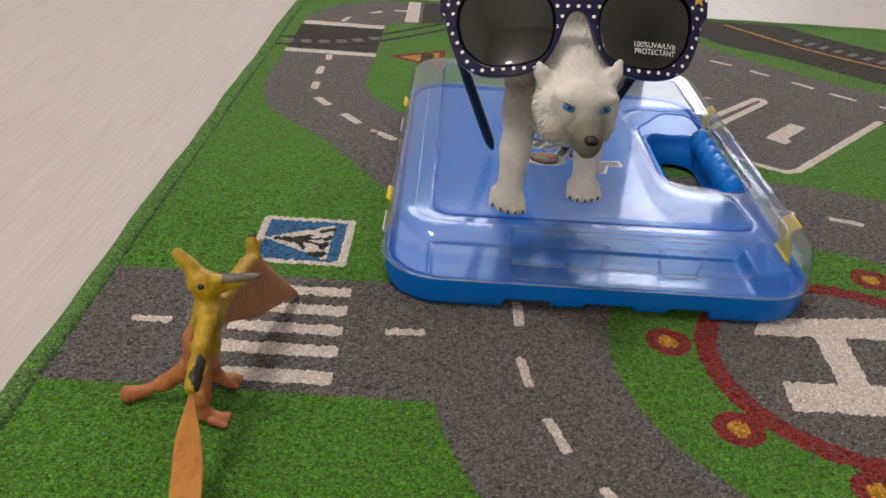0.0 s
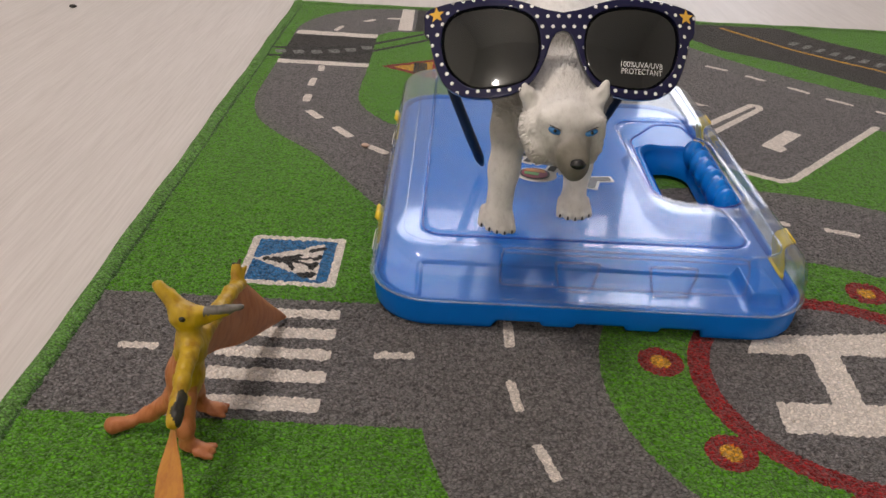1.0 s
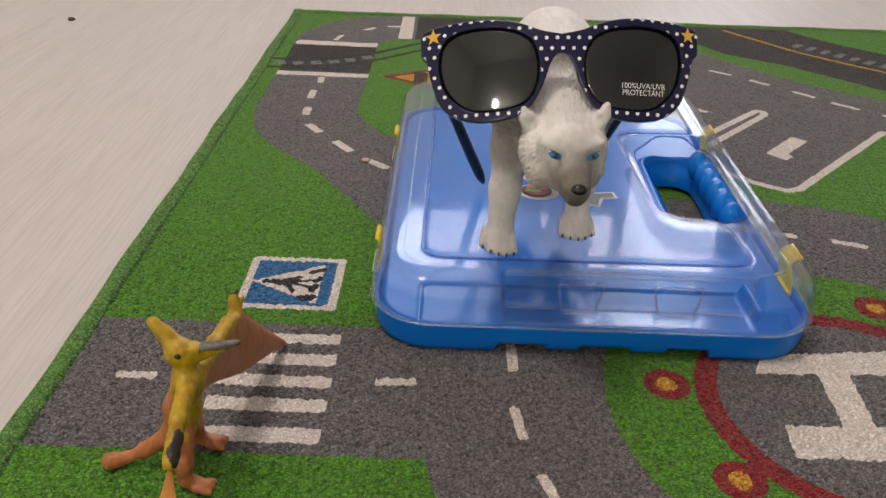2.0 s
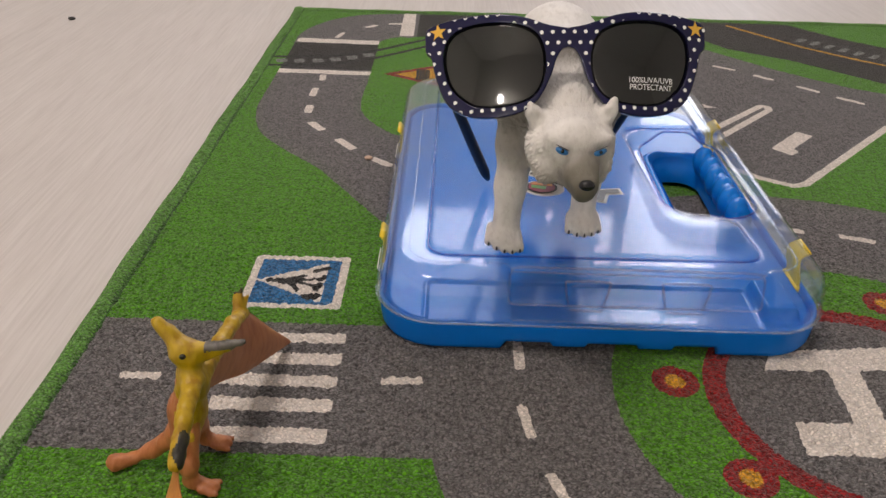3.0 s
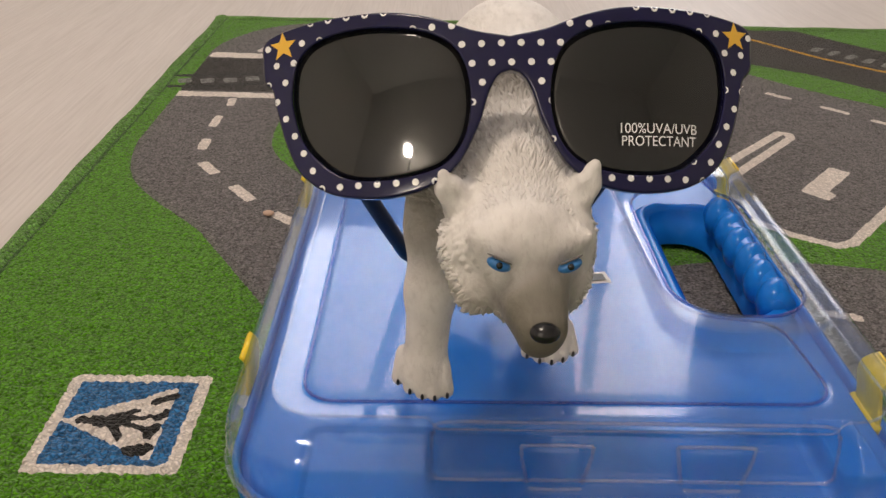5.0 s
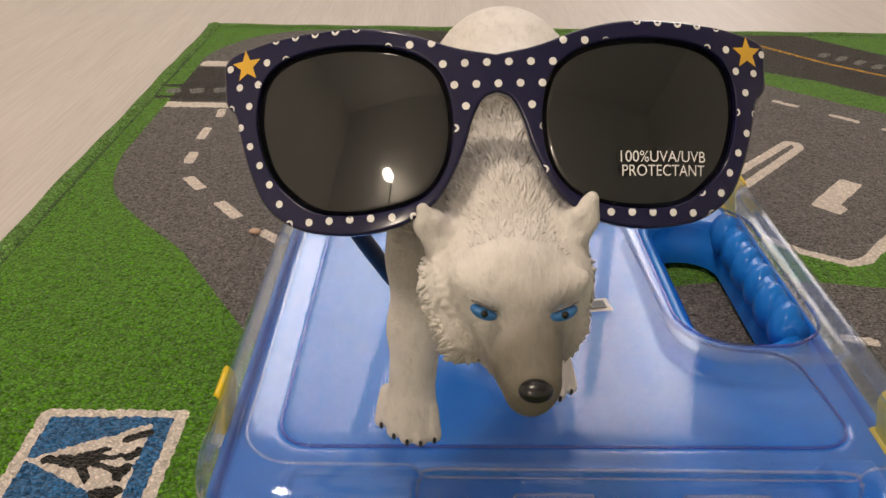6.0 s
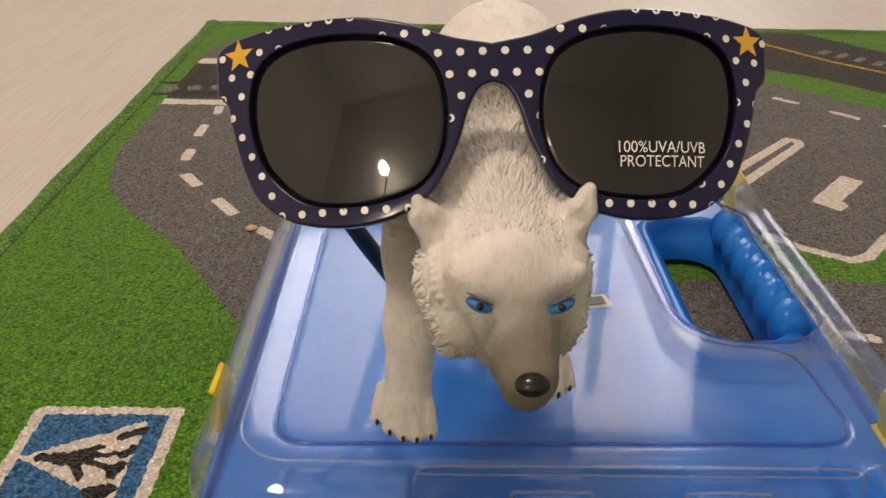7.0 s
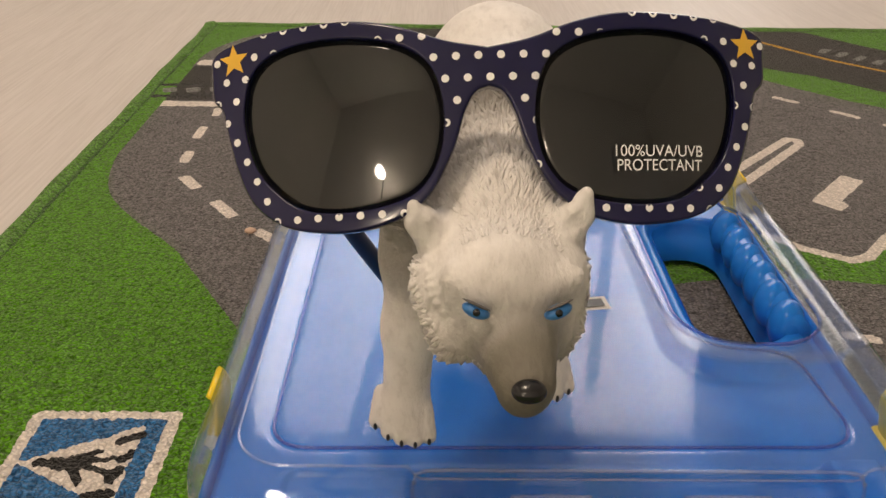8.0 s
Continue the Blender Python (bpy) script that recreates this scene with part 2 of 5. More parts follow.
def fur_paint():
    m, nt, b = material("wolf_fur_paint")
    tc = nt.nodes.new("ShaderNodeTexCoord")
    sep = nt.nodes.new("ShaderNodeSeparateXYZ")
    nt.links.new(tc.outputs["Object"], sep.inputs[0])
    v = tc.outputs["Object"]
    blot = noise_tex(nt, v, 70, 3)
    # grey airbrushed flanks behind the shoulders, grey-brown muzzle, jaw and cheeks greyer lower down, cream elsewhere
    add = nt.nodes.new("ShaderNodeMath")
    add.operation = "MULTIPLY_ADD"
    add.inputs[1].default_value, add.inputs[2].default_value = 0.008, 0.0
    nt.links.new(blot, add.inputs[0])
    def band(sock, lo, hi):
        s = nt.nodes.new("ShaderNodeMath")
        s.operation = "ADD"
        nt.links.new(sock, s.inputs[0])
        nt.links.new(add.outputs[0], s.inputs[1])
        r = nt.nodes.new("ShaderNodeMapRange")
        r.interpolation_type = "SMOOTHSTEP"
        r.inputs["From Min"].default_value, r.inputs["From Max"].default_value = lo, hi
        nt.links.new(s.outputs[0], r.inputs["Value"])
        return r.outputs[0]
    def times(p, q):
        s = nt.nodes.new("ShaderNodeMath")
        s.operation = "MULTIPLY"
        nt.links.new(p, s.inputs[0])
        nt.links.new(q, s.inputs[1])
        return s.outputs[0]
    def less(p):
        s = nt.nodes.new("ShaderNodeMath")
        s.operation = "SUBTRACT"
        s.inputs[0].default_value = 1.0
        nt.links.new(p, s.inputs[1])
        return s.outputs[0]
    def most(p, q):
        s = nt.nodes.new("ShaderNodeMath")
        s.operation = "MAXIMUM"
        nt.links.new(p, s.inputs[0])
        nt.links.new(q, s.inputs[1])
        return s.outputs[0]
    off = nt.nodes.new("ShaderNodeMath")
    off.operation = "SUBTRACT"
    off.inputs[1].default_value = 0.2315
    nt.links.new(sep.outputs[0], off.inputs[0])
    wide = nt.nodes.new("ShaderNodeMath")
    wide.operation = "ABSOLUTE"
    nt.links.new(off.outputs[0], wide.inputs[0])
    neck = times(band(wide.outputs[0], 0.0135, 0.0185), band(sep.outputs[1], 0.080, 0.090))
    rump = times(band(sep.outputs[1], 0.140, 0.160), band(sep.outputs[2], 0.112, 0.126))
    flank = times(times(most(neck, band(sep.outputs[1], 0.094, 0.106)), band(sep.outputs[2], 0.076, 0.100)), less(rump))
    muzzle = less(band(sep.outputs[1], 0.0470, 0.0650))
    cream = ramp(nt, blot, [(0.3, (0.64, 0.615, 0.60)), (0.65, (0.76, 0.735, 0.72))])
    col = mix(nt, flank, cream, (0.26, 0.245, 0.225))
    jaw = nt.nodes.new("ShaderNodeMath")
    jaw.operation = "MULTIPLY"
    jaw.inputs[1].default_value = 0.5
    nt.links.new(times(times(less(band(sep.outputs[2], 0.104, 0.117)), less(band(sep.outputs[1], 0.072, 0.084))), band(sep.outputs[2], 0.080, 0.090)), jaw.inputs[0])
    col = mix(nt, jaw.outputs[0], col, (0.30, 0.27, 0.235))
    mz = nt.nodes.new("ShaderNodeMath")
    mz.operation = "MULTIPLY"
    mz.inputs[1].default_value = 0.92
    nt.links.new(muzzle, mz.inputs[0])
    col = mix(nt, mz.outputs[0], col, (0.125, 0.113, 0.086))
    # darker flecks where the stretched hair noise is low, stronger on the mane
    hair = nt.nodes.new("ShaderNodeMapping")
    hair.inputs["Scale"].default_value = (1.0, 0.35, 0.6)
    nt.links.new(v, hair.inputs[0])
    strands = noise_tex(nt, hair.outputs[0], 520, 4, 0.6)
    furry = times(times(band(sep.outputs[1], 0.070, 0.084), band(sep.outputs[2], 0.098, 0.112)), less(band(sep.outputs[1], 0.120, 0.140)))
    fleck_mix = nt.nodes.new("ShaderNodeMath")
    fleck_mix.operation = "MULTIPLY_ADD"
    fleck_mix.inputs[1].default_value, fleck_mix.inputs[2].default_value = 0.26, 0.22
    nt.links.new(furry, fleck_mix.inputs[0])
    col = mix(nt, fleck_mix.outputs[0], col, ramp(nt, strands, [(0.3, (0.42, 0.38, 0.33)), (0.5, (1.0, 0.98, 0.95))]), "MULTIPLY")
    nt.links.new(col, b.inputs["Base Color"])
    b.inputs["Roughness"].default_value = 0.62
    b.inputs["Specular IOR Level"].default_value = 0.3
    bump(nt, b, strands, 0.65, 0.0010)
    return m


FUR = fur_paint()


def reptile_paint(name, c, c2, relief=0.35):
    m, nt, b = material(name)
    v = coords(nt)
    n = noise_tex(nt, coords(nt, (1, 1, 0.3)), 230, 5, 0.6)
    nt.links.new(ramp(nt, n, [(0.36, c2), (0.56, c)]), b.inputs["Base Color"])
    b.inputs["Roughness"].default_value = 0.45
    bump(nt, b, n, relief, 0.0010)
    return m


PT_YELLOW = reptile_paint("yellow_rubber_paint", (0.45, 0.29, 0.002), (0.31, 0.165, 0.002))
PT_BROWN = reptile_paint("orange_brown_rubber", (0.44, 0.16, 0.055), (0.34, 0.105, 0.03))
PT_OCHRE = reptile_paint("ochre_rubber_paint", (0.50, 0.215, 0.035), (0.40, 0.15, 0.03))
PT_DARK = reptile_paint("black_rubber_paint", (0.016, 0.014, 0.010), (0.06, 0.045, 0.008))
PT_GREY = reptile_paint("grey_beak_paint", (0.13, 0.115, 0.10), (0.03, 0.026, 0.022))


# ---- mesh helpers ----
def mesh_ob(name, verts, faces, mats, index=None, smooth=True, parent=None, label=""):
    """One mesh object from numpy vertices and quads or triangles."""
    me = bpy.data.meshes.new(name)
    verts, faces = np.asarray(verts, np.float32), np.asarray(faces, np.int32)
    n, k = faces.shape
    me.vertices.add(len(verts))
    me.vertices.foreach_set("co", verts.ravel())
    me.loops.add(n * k)
    me.loops.foreach_set("vertex_index", faces.ravel())
    me.polygons.add(n)
    me.polygons.foreach_set("loop_start", np.arange(0, n * k, k, dtype=np.int32))
    for m in mats:
        me.materials.append(m)
    if index is not None:
        me.polygons.foreach_set("material_index", np.asarray(index, np.int32))
    me.update(calc_edges=True)
    me.validate()
    me.polygons.foreach_set("use_smooth", np.full(len(me.polygons), smooth))
    ob = new(name, me)
    if parent:
        ob.parent = parent
    return tagged(ob, label)


def part(name, bm, mat, parent, label="", smooth=False):
    me = bpy.data.meshes.new(name)
    bm.normal_update()
    bm.to_mesh(me)
    bm.free()
    for m in (mat if isinstance(mat, list) else [mat]):
        me.materials.append(m)
    for p in me.polygons:
        p.use_smooth = smooth
    ob = new(name, me)
    ob.parent = parent
    return tagged(ob, label)


def empty(name, label, category, group="", kind=""):
    return tagged(new(name), label, category, group, kind)


def box_bm(x0, x1, y0, y1, z0, z1, bevel=0.0, seg=2):
    bm = bmesh.new()
    bmesh.ops.create_cube(bm, size=1, matrix=Matrix.Translation(((x0 + x1) / 2, (y0 + y1) / 2, (z0 + z1) / 2)) @ Matrix.Diagonal((x1 - x0, y1 - y0, z1 - z0, 1)))
    if bevel:
        bmesh.ops.bevel(bm, geom=bm.edges[:], offset=bevel, segments=seg, affect="EDGES", profile=0.5)
    return bm


def catmull(pts, n, closed=False):
    """A smooth line of n points through pts, evenly spaced by length."""
    p = np.asarray(pts, float)
    q = np.vstack([p[-1], p, p[0], p[1]]) if closed else np.vstack([2 * p[0] - p[1], p, 2 * p[-1] - p[-2]])
    out = []
    for i in range(len(q) - 3):
        a, b, c, d = q[i:i + 4]
        for t in np.linspace(0, 1, 24, endpoint=False):
            out.append(0.5 * (2 * b + (c - a) * t + (2 * a - 5 * b + 4 * c - d) * t * t + (3 * b - a - 3 * c + d) * t ** 3))
    out.append(q[-2])
    out = np.array(out)
    s = np.concatenate([[0], np.cumsum(np.linalg.norm(np.diff(out, axis=0), axis=1))])
    at = np.linspace(0, s[-1], n + 1)[:-1] if closed else np.linspace(0, s[-1], n)
    return np.stack([np.interp(at, s, out[:, k]) for k in range(out.shape[1])], 1)


def tube(path, radii, sides=10, squash=(1, 1), up=(0, 0, 1)):
    """Vertices and quads of a closed tube along path; radii may vary along it."""
    path = np.asarray(path, float)
    radii = np.broadcast_to(np.asarray(radii, float), (len(path),))
    tan = np.gradient(path, axis=0)
    tan /= np.linalg.norm(tan, axis=1)[:, None]
    side = np.cross(tan, np.asarray(up, float))
    side /= np.linalg.norm(side, axis=1)[:, None]
    top = np.cross(side, tan)
    a = np.linspace(0, 2 * np.pi, sides, endpoint=False)
    v = path[:, None] + radii[:, None, None] * (squash[0] * np.cos(a)[None, :, None] * side[:, None] + squash[1] * np.sin(a)[None, :, None] * top[:, None])
    n = len(path)
    v = np.vstack([v.reshape(-1, 3), path[:1], path[-1:]])
    f = []
    for i in range(n - 1):
        for j in range(sides):
            k = (j + 1) % sides
            f.append((i * sides + j, i * sides + k, (i + 1) * sides + k, (i + 1) * sides + j))
    for j in range(sides):
        k = (j + 1) % sides
        f.append((n * sides, k, j, j))
        f.append((n * sides + 1, (n - 1) * sides + j, (n - 1) * sides + k, (n - 1) * sides + k))
    return v, [tuple(dict.fromkeys(q)) for q in f]


def tube_bm(*args, **kw):
    v, f = tube(*args, **kw)
    bm = bmesh.new()
    bv = [bm.verts.new(p) for p in v]
    for q in f:
        bm.faces.new([bv[i] for i in q])
    return bm


def rounded(x, y, cx, cy, hx, hy, r):
    """Signed distance to a rounded rectangle, negative inside."""
    qx, qy = np.abs(x - cx) - hx + r, np.abs(y - cy) - hy + r
    return np.hypot(np.maximum(qx, 0), np.maximum(qy, 0)) + np.minimum(np.maximum(qx, qy), 0) - r


def poly_sdf(x, y, pts):
    """Signed distance to a closed polygon, negative inside."""
    pts = np.asarray(pts, float)
    d, inside = np.full(x.shape, 1e9), np.zeros(x.shape, bool)
    for (ax, ay), (bx, by) in zip(pts, np.roll(pts, -1, 0)):
        ex, ey = bx - ax, by - ay
        t = np.clip(((x - ax) * ex + (y - ay) * ey) / (ex * ex + ey * ey + 1e-18), 0, 1)
        d = np.minimum(d, np.hypot(x - ax - t * ex, y - ay - t * ey))
        if ay != by:
            inside ^= ((ay > y) != (by > y)) & (x < (bx - ax) * (y - ay) / (by - ay) + ax)
    return np.where(inside, -d, d)


def step(a, b, v):
    t = np.clip((v - a) / (b - a), 0, 1)
    return t * t * (3 - 2 * t)


def sheet(name, lo, hi, cell, sdf, height, mat, parent, thick=0.0, label=""):
    """A moulded sheet: height(x, y) over the area where sdf < 0, its rim drawn onto the outline."""
    nx, ny = int((hi[0] - lo[0]) / cell) + 1, int((hi[1] - lo[1]) / cell) + 1
    X, Y = np.meshgrid(np.linspace(lo[0], hi[0], nx), np.linspace(lo[1], hi[1], ny))
    for _ in range(3):
        d = sdf(X, Y)
        gx, gy = (sdf(X + 1e-5, Y) - d) / 1e-5, (sdf(X, Y + 1e-5) - d) / 1e-5
        g = np.hypot(gx, gy) + 1e-9
        near = (d > 0) & (d < 1.5 * cell)
        X, Y = np.where(near, X - gx / g * d, X), np.where(near, Y - gy / g * d, Y)
    ok = sdf(X, Y) < 1e-5
    idx = np.arange(nx * ny).reshape(ny, nx)
    quad = ok[:-1, :-1] & ok[1:, :-1] & ok[:-1, 1:] & ok[1:, 1:]
    faces = np.stack([idx[:-1, :-1], idx[:-1, 1:], idx[1:, 1:], idx[1:, :-1]], -1)[quad]
    used = np.unique(faces)
    remap = np.zeros(nx * ny, np.int32)
    remap[used] = np.arange(len(used))
    v = np.stack([X.ravel(), Y.ravel(), height(X, Y).ravel()], 1)[used]
    ob = mesh_ob(name, v, remap[faces], [mat], parent=parent, label=label)
    if thick:
        s = ob.modifiers.new("thickness", "SOLIDIFY")
        s.thickness, s.offset = thick, -1
    return ob


# ---- signed-distance modelling for the toy figures ----
def smin(a, b, k):
    h = np.clip(0.5 + 0.5 * (b - a) / k, 0, 1)
    return b * (1 - h) + a * h - k * h * (1 - h)


def capsule(P, a, b, ra, rb):
    a, b = np.asarray(a, np.float32), np.asarray(b, np.float32)
    e = b - a
    t = np.clip(((P[0] - a[0]) * e[0] + (P[1] - a[1]) * e[1] + (P[2] - a[2]) * e[2]) / (e @ e), 0, 1)
    return np.sqrt((P[0] - a[0] - t * e[0]) ** 2 + (P[1] - a[1] - t * e[1]) ** 2 + (P[2] - a[2] - t * e[2]) ** 2) - (ra + (rb - ra) * t)


def ellipsoid(P, c, r):
    q = np.sqrt(((P[0] - c[0]) / r[0]) ** 2 + ((P[1] - c[1]) / r[1]) ** 2 + ((P[2] - c[2]) / r[2]) ** 2)
    return (q - 1) * min(r)


def surface(axes, field):
    """Surface nets of field = 0 on a rectilinear grid: vertices and quads."""
    s = field < 0
    nx, ny, nz = field.shape
    corner = [(i, j, k) for i in (0, 1) for j in (0, 1) for k in (0, 1)]
    cut = lambda a, i, j, k: a[i:nx - 1 + i, j:ny - 1 + j, k:nz - 1 + k]
    count = sum(cut(s, *c).astype(np.int8) for c in corner)
    act = (count > 0) & (count < 8)
    idx = np.full(act.shape, -1, np.int32)
    cells = np.argwhere(act)
    idx[act] = np.arange(len(cells))
    pos, num = np.zeros((len(cells), 3)), np.zeros(len(cells))
    F = {c: field[cells[:, 0] + c[0], cells[:, 1] + c[1], cells[:, 2] + c[2]] for c in corner}
    Q = {c: np.stack([axes[a][cells[:, a] + c[a]] for a in range(3)], 1) for c in corner}
    for a in corner:
        for ax in range(3):
            if a[ax] == 0:
                b = tuple(1 if i == ax else a[i] for i in range(3))
                fa, fb = F[a], F[b]
                x = (fa < 0) != (fb < 0)
                t = np.where(x, fa / np.where(x, fa - fb, 1), 0)
                pos += np.where(x[:, None], Q[a] + t[:, None] * (Q[b] - Q[a]), 0)
                num += x
    pos /= num[:, None]
    quads = []
    for ax in range(3):
        sl = [slice(1, -1)] * 3
        sl[ax] = slice(0, -1)
        n2 = [slice(1, -1)] * 3
        n2[ax] = slice(1, None)
        a, b = s[tuple(sl)], s[tuple(n2)]
        for flip in (False, True):
            e = np.argwhere((a & ~b) if not flip else (~a & b))
            if not len(e):
                continue
            base = e + 1
            base[:, ax] -= 1
            u, w = [i for i in range(3) if i != ax]
            def at(du, dw):
                q = base.copy()
                q[:, u] -= du
                q[:, w] -= dw
                return idx[q[:, 0], q[:, 1], q[:, 2]]
            q = np.stack([at(1, 1), at(0, 1), at(0, 0), at(1, 0)], 1)
            quads.append(q[:, ::-1] if flip ^ (ax == 1) else q)
    return pos, np.vstack(quads)


def relax(v, f, times, amount=0.5):
    for _ in range(times):
        acc, n = np.zeros_like(v), np.zeros(len(v))
        for i in range(4):
            for j in (i - 1, (i + 1) % 4):
                np.add.at(acc, f[:, i], v[f[:, j]])
                np.add.at(n, f[:, i], 1)
        v = v + amount * (acc / n[:, None] - v)
    return v


def normals(v, f):
    n = np.cross(v[f[:, 2]] - v[f[:, 0]], v[f[:, 3]] - v[f[:, 1]])
    out = np.zeros_like(v)
    for i in range(4):
        np.add.at(out, f[:, i], n)
    return out / (np.linalg.norm(out, axis=1)[:, None] + 1e-12)


def blob(c, r, turn=(0, 0, 0), seg=12, rings=8):
    """Vertices and quads (as 4-tuples) of an ellipsoid island."""
    v, f = [], []
    for i in range(rings + 1):
        th = math.pi * i / rings
        for j in range(seg):
            ph = 2 * math.pi * j / seg
            v.append((r[0] * math.sin(th) * math.cos(ph), r[1] * math.sin(th) * math.sin(ph), r[2] * math.cos(th)))
    m = np.array(Euler([radians(a) for a in turn]).to_matrix())
    v = np.array(v) @ m.T + np.array(c)
    for i in range(rings):
        for j in range(seg):
            k = (j + 1) % seg
            f.append((i * seg + j, (i + 1) * seg + j, (i + 1) * seg + k, i * seg + k))
    return v, np.array(f)


# ---- room ----
FZ = -0.005


def slab(name, x0, x1, y0, y1, z0, z1, mat, label, category):
    ob = part(name, box_bm(x0, x1, y0, y1, z0, z1), mat, None, label)
    return tagged(ob, label, category, "", "structure")


def room():
    slab("floor", -2.2, 2.9, -2.2, 2.5, FZ - 0.05, FZ, FLOOR, "whitewashed wood-grain laminate floor under the play mat", "floor")
    slab("ceiling", -2.3, 3.0, -2.3, 2.6, 2.42, 2.52, CEILING_PAINT, "plain white painted ceiling above the mat", "ceiling")
    slab("wall_south", -2.3, 3.0, -2.3, -2.2, FZ - 0.05, 2.42, WALL_PAINT, "plain off-white painted room wall", "wall")
    slab("wall_west", -2.3, -2.2, -2.2, 2.5, FZ - 0.05, 2.42, WALL_PAINT, "plain off-white painted room wall", "wall")
    slab("wall_east", 2.9, 3.0, -2.2, 2.5, FZ - 0.05, 2.42, WALL_PAINT, "plain off-white painted room wall", "wall")
    # the wall ahead has the window's opening
    bm = bmesh.new()
    for b in ((-2.3, -0.5, FZ - 0.05, 2.42), (1.25, 3.0, FZ - 0.05, 2.42), (-0.5, 0.8, FZ - 0.05, 1.2), (0.8, 1.25, FZ - 0.05, 0.3), (-0.5, 1.25, 2.12, 2.42)):
        bmesh.ops.create_cube(bm, size=1, matrix=Matrix.Translation(((b[0] + b[1]) / 2, 2.55, (b[2] + b[3]) / 2)) @ Matrix.Diagonal((b[1] - b[0], 0.1, b[3] - b[2], 1)))
    tagged(part("wall_north", bm, WALL_PAINT, None), "plain off-white painted room wall around a window", "wall", "", "structure")
    win = empty("window_1", "white framed window in the plain wall", "window", "", "structure")
    for x0, x1, z0, z1 in ((-0.5, -0.46, 1.2, 2.12), (1.21, 1.25, 0.3, 2.12), (-0.46, 0.8, 1.2, 1.24), (-0.46, 1.21, 2.08, 2.12), (0.8, 0.84, 0.3, 2.08), (0.84, 1.21, 0.3, 0.34)):
        part("window_frame", box_bm(x0, x1, 2.50, 2.54, z0, z1, 0.004), SKIRT_WHITE, win)
    lamp = empty("ceiling_lamp", "round white ceiling lamp fixed to the ceiling", "lamp")
    part("housing", tube_bm([(-0.40, -0.10, 2.315), (-0.40, -0.10, 2.36), (-0.40, -0.10, 2.419)], [0.20, 0.20, 0.10], sides=32, up=(0, 1, 0)), SKIRT_WHITE, lamp)

    # the lit lamp behind the viewer that the dark lenses mirror
    fl = empty("floor_lamp", "slim standing lamp with a small lit globe bulb", "lamp")
    part("pole", tube_bm([(-0.80, -2.0, FZ + 0.01), (-0.80, -2.0, 0.6), (-0.80, -2.0, 1.10)], 0.012, sides=14, up=(0, 1, 0)), INK_BLACK, fl, "", True)
    part("foot_plate", tube_bm([(-0.80, -2.0, FZ), (-0.80, -2.0, FZ + 0.012), (-0.80, -2.0, FZ + 0.018)], [0.13, 0.13, 0.10], sides=32, up=(0, 1, 0)), INK_BLACK, fl, "", True)
    gv, gf = blob((-0.80, -2.0, 1.13), (0.015, 0.015, 0.006), seg=24, rings=14)
    mesh_ob("globe", gv, gf, [LAMP_GLOW], parent=fl, label="glowing white globe")


room()


# ---- the play mat ----
def band(x, y, pts, half):
    """True within half of the open line pts."""
    d = np.full(x.shape, 1e9)
    for (ax, ay), (bx, by) in zip(pts[:-1], pts[1:]):
        ex, ey = bx - ax, by - ay
        t = np.clip(((x - ax) * ex + (y - ay) * ey) / (ex * ex + ey * ey), 0, 1)
        d = np.minimum(d, np.hypot(x - ax - t * ex, y - ay - t * ey))
    return d < half


def bar(x, y, a, b, half):
    """True in the square-ended strip from a to b."""
    ex, ey = b[0] - a[0], b[1] - a[1]
    n = math.hypot(ex, ey)
    s, w = ((x - a[0]) * ex + (y - a[1]) * ey) / n, ((x - a[0]) * ey - (y - a[1]) * ex) / n
    return (s > 0) & (s < n) & (np.abs(w) < half)


PAD = (0.377, 0.044)
MAT_X1, MAT_Y0, MAT_Y1 = 0.75, -0.60, 0.725


